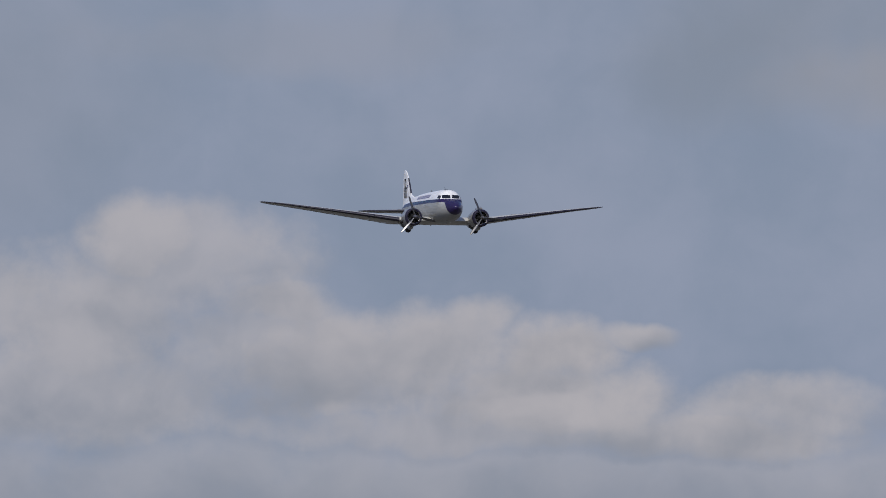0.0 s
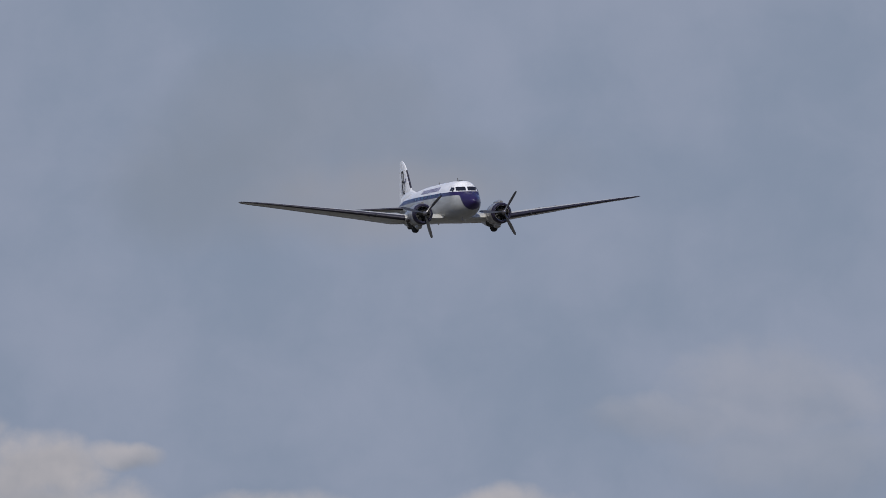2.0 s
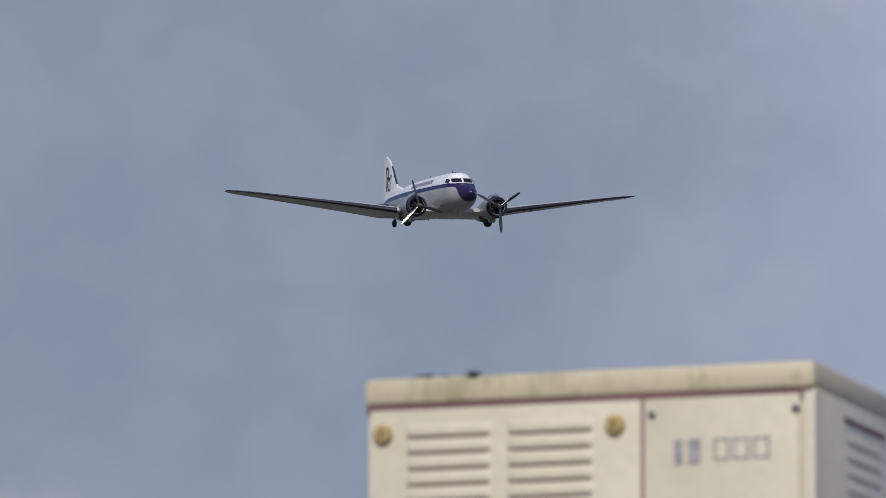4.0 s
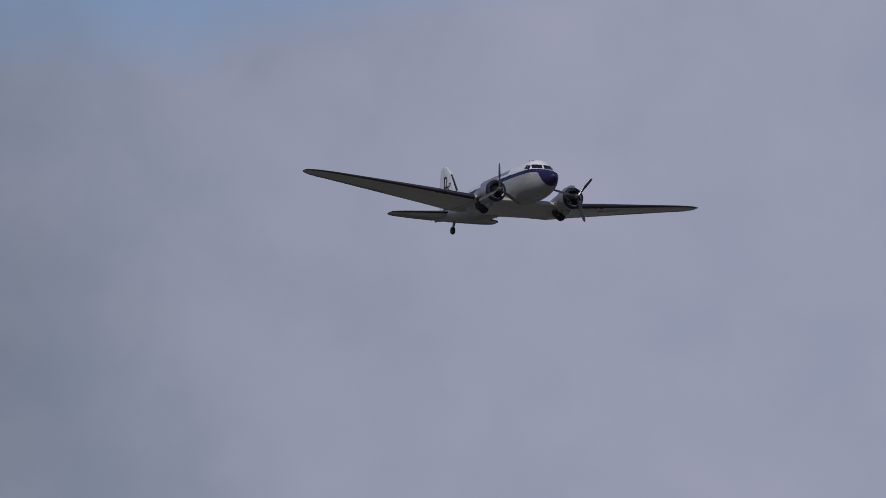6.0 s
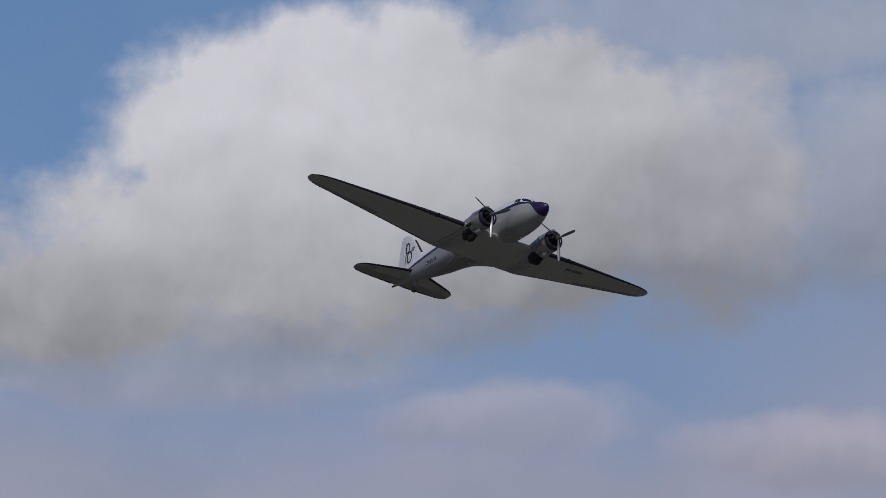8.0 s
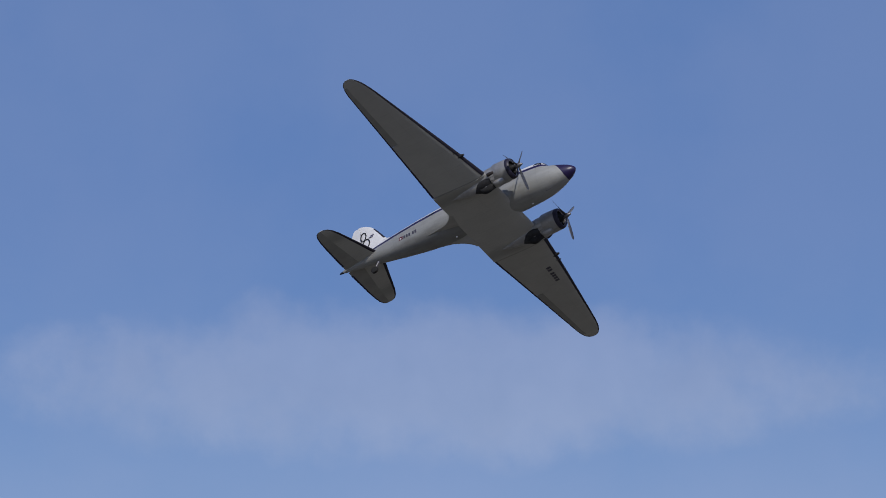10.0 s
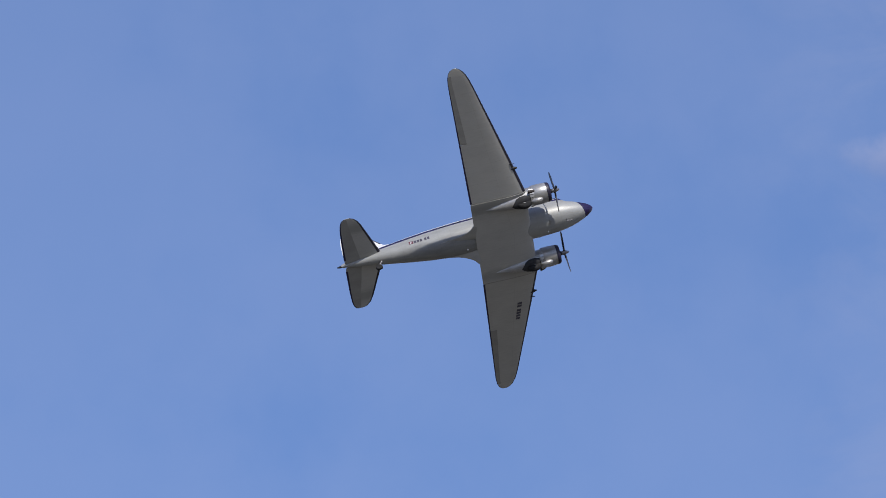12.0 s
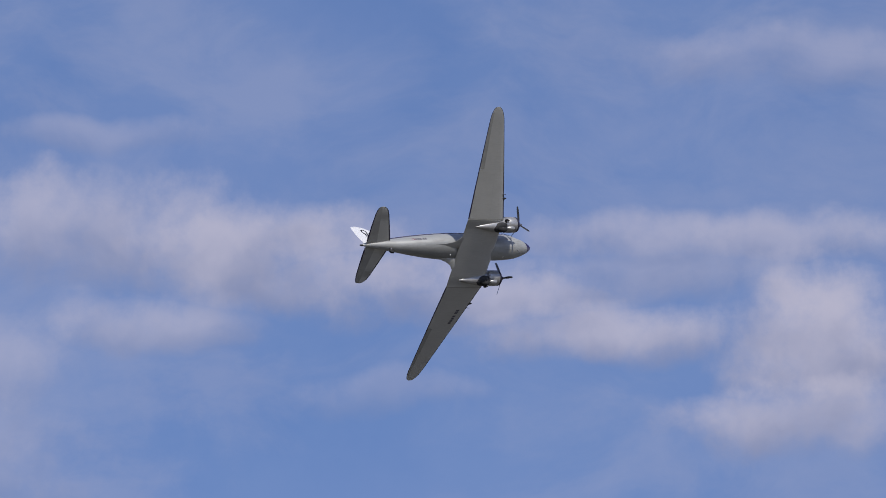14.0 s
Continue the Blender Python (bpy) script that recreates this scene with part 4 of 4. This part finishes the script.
# ---------------------------------------------------------------- what moves
FLIGHT = [
    (0, pose(1.07, 741.07, 96.07, 0.88, 4.74, -75.92)),
    (0.5, pose(9.99, 710.33, 93.99, 2.23, 4.65, -75.81)),
    (1, pose(19.65, 684.05, 92.68, 3.94, 4.46, -75.69)),
    (1.5, pose(28.31, 653.72, 91.22, 4.52, 4.53, -75.98)),
    (2, pose(37.13, 622.54, 89.78, 3.07, 4.41, -76.74)),
    (2.5, pose(46.01, 594.15, 88.41, 2.37, 4.24, -76.67)),
    (3, pose(56.49, 583.18, 89.55, 1.96, 4.23, -77.39)),
    (3.5, pose(69.57, 591.14, 93.34, 1.97, 4.11, -78.5)),
    (4, pose(83.07, 594.98, 96.7, 2.15, 3.92, -78.84)),
    (4.2, pose(88.32, 596.22, 98.34, 2.63, 3.55, -78.84)),
    (4.6, pose(98.63, 593.78, 101.04, 3, 2.77, -78.95)),
    (5, pose(109.5, 590.47, 103.89, 2.57, 1.86, -78.86)),
    (5.4, pose(120.89, 586.57, 106.98, 1.51, 0.83, -78.61)),
    (5.85, pose(134.27, 581.84, 110.85, -0.21, -0.44, -78.2)),
    (6.3, pose(148.24, 577.1, 115.27, -2.24, -1.78, -77.75)),
    (6.5, pose(154.39, 574.35, 117.28, -3.21, -2.38, -77.62)),
    (7, pose(173.01, 578.76, 126.78, -6.14, -4.06, -76.68)),
    (7.5, pose(197.59, 605.91, 142.5, -8.16, -5.76, -75.55)),
    (8, pose(211.35, 585.07, 150.54, -9.73, -7.79, -73.88)),
    (8.2, pose(216.27, 576.32, 153.38, -10.84, -8.6, -72.81)),
    (8.6, pose(228.69, 566.37, 161.28, -13.3, -9.95, -70.46)),
    (9, pose(239.34, 552.6, 168.42, -16.17, -11.16, -67.79)),
    (9.4, pose(248.87, 537.21, 175.17, -19.2, -12.27, -64.58)),
    (9.85, pose(259.32, 520.64, 182.89, -22.51, -13.5, -60.05)),
    (10.3, pose(270.88, 507.61, 191.63, -25.47, -14.86, -54.2)),
    (10.5, pose(276.84, 503.58, 196.08, -26.64, -15.52, -51.04)),
    (11, pose(295.16, 498.19, 208.49, -28.9, -15.79, -44.77)),
    (11.5, pose(320.8, 500.99, 223.42, -32.15, -16.25, -38.59)),
    (12, pose(355.33, 511.64, 240.74, -33.69, -15.11, -32.97)),
    (12.5, pose(400.89, 531.65, 261.65, -36.54, -15.44, -27.1)),
    (13, pose(441.03, 539.1, 277.31, -37.6, -14.08, -21.15)),
    (13.5, pose(489.18, 555.16, 294.52, -40.42, -12.83, -15.52)),
    (14, pose(547.58, 578.54, 316.41, -43.16, -11.87, -9.37)),
]
# seconds and blade angle of each propeller
TURNS_RIGHT = [(0, 102), (0.5, 69), (1, 0), (1.5, 99), (2, 45), (2.5, 24), (3, 66), (3.5, 42), (4, 105), (6.5, 33), (7, 90), (7.5, 84), (8, 60), (10.5, 33), (11, 27), (11.5, 48), (12, 105), (12.5, 87), (13, 48), (13.5, 87), (14, 69)]
TURNS_LEFT = [(0, 96), (0.5, 66), (1, 0), (1.5, 99), (2, 33), (2.5, 114), (3, 39), (3.5, 111), (4, 57), (6.5, 66), (7, 117), (7.5, 96), (8, 54), (10.5, 54), (11, 3), (11.5, 36), (12, 39), (12.5, 42), (13, 114), (13.5, 0), (14, 93)]


def spin(marks, hub):
    """Rows for a propeller that turns steadily at about 80 degrees a frame and meets the marked blade angles."""
    rows, total = [], float(marks[0][1])
    for (t0, a0), (t1, a1) in zip(marks, marks[1:]):
        frames = frame(t1) - frame(t0)
        want = -78.0 * frames
        step = (a1 - a0) % 120
        turn = step + 120 * round((want - step) / 120)
        for k in range(frames):
            rows.append((t0 + k / FPS, Matrix.Translation(hub) @ Matrix.Rotation(radians(-(total + turn * k / frames)), 4, "X")))
        total += turn
    rows.append((marks[-1][0], Matrix.Translation(hub) @ Matrix.Rotation(radians(-total), 4, "X")))
    return rows


def motions():
    walk(airplane, FLIGHT)
    walk(propeller_right, spin(TURNS_RIGHT, (-2.41, -2.82, -0.78)))
    walk(propeller_left, spin(TURNS_LEFT, (-2.41, 2.82, -0.78)))


motions()
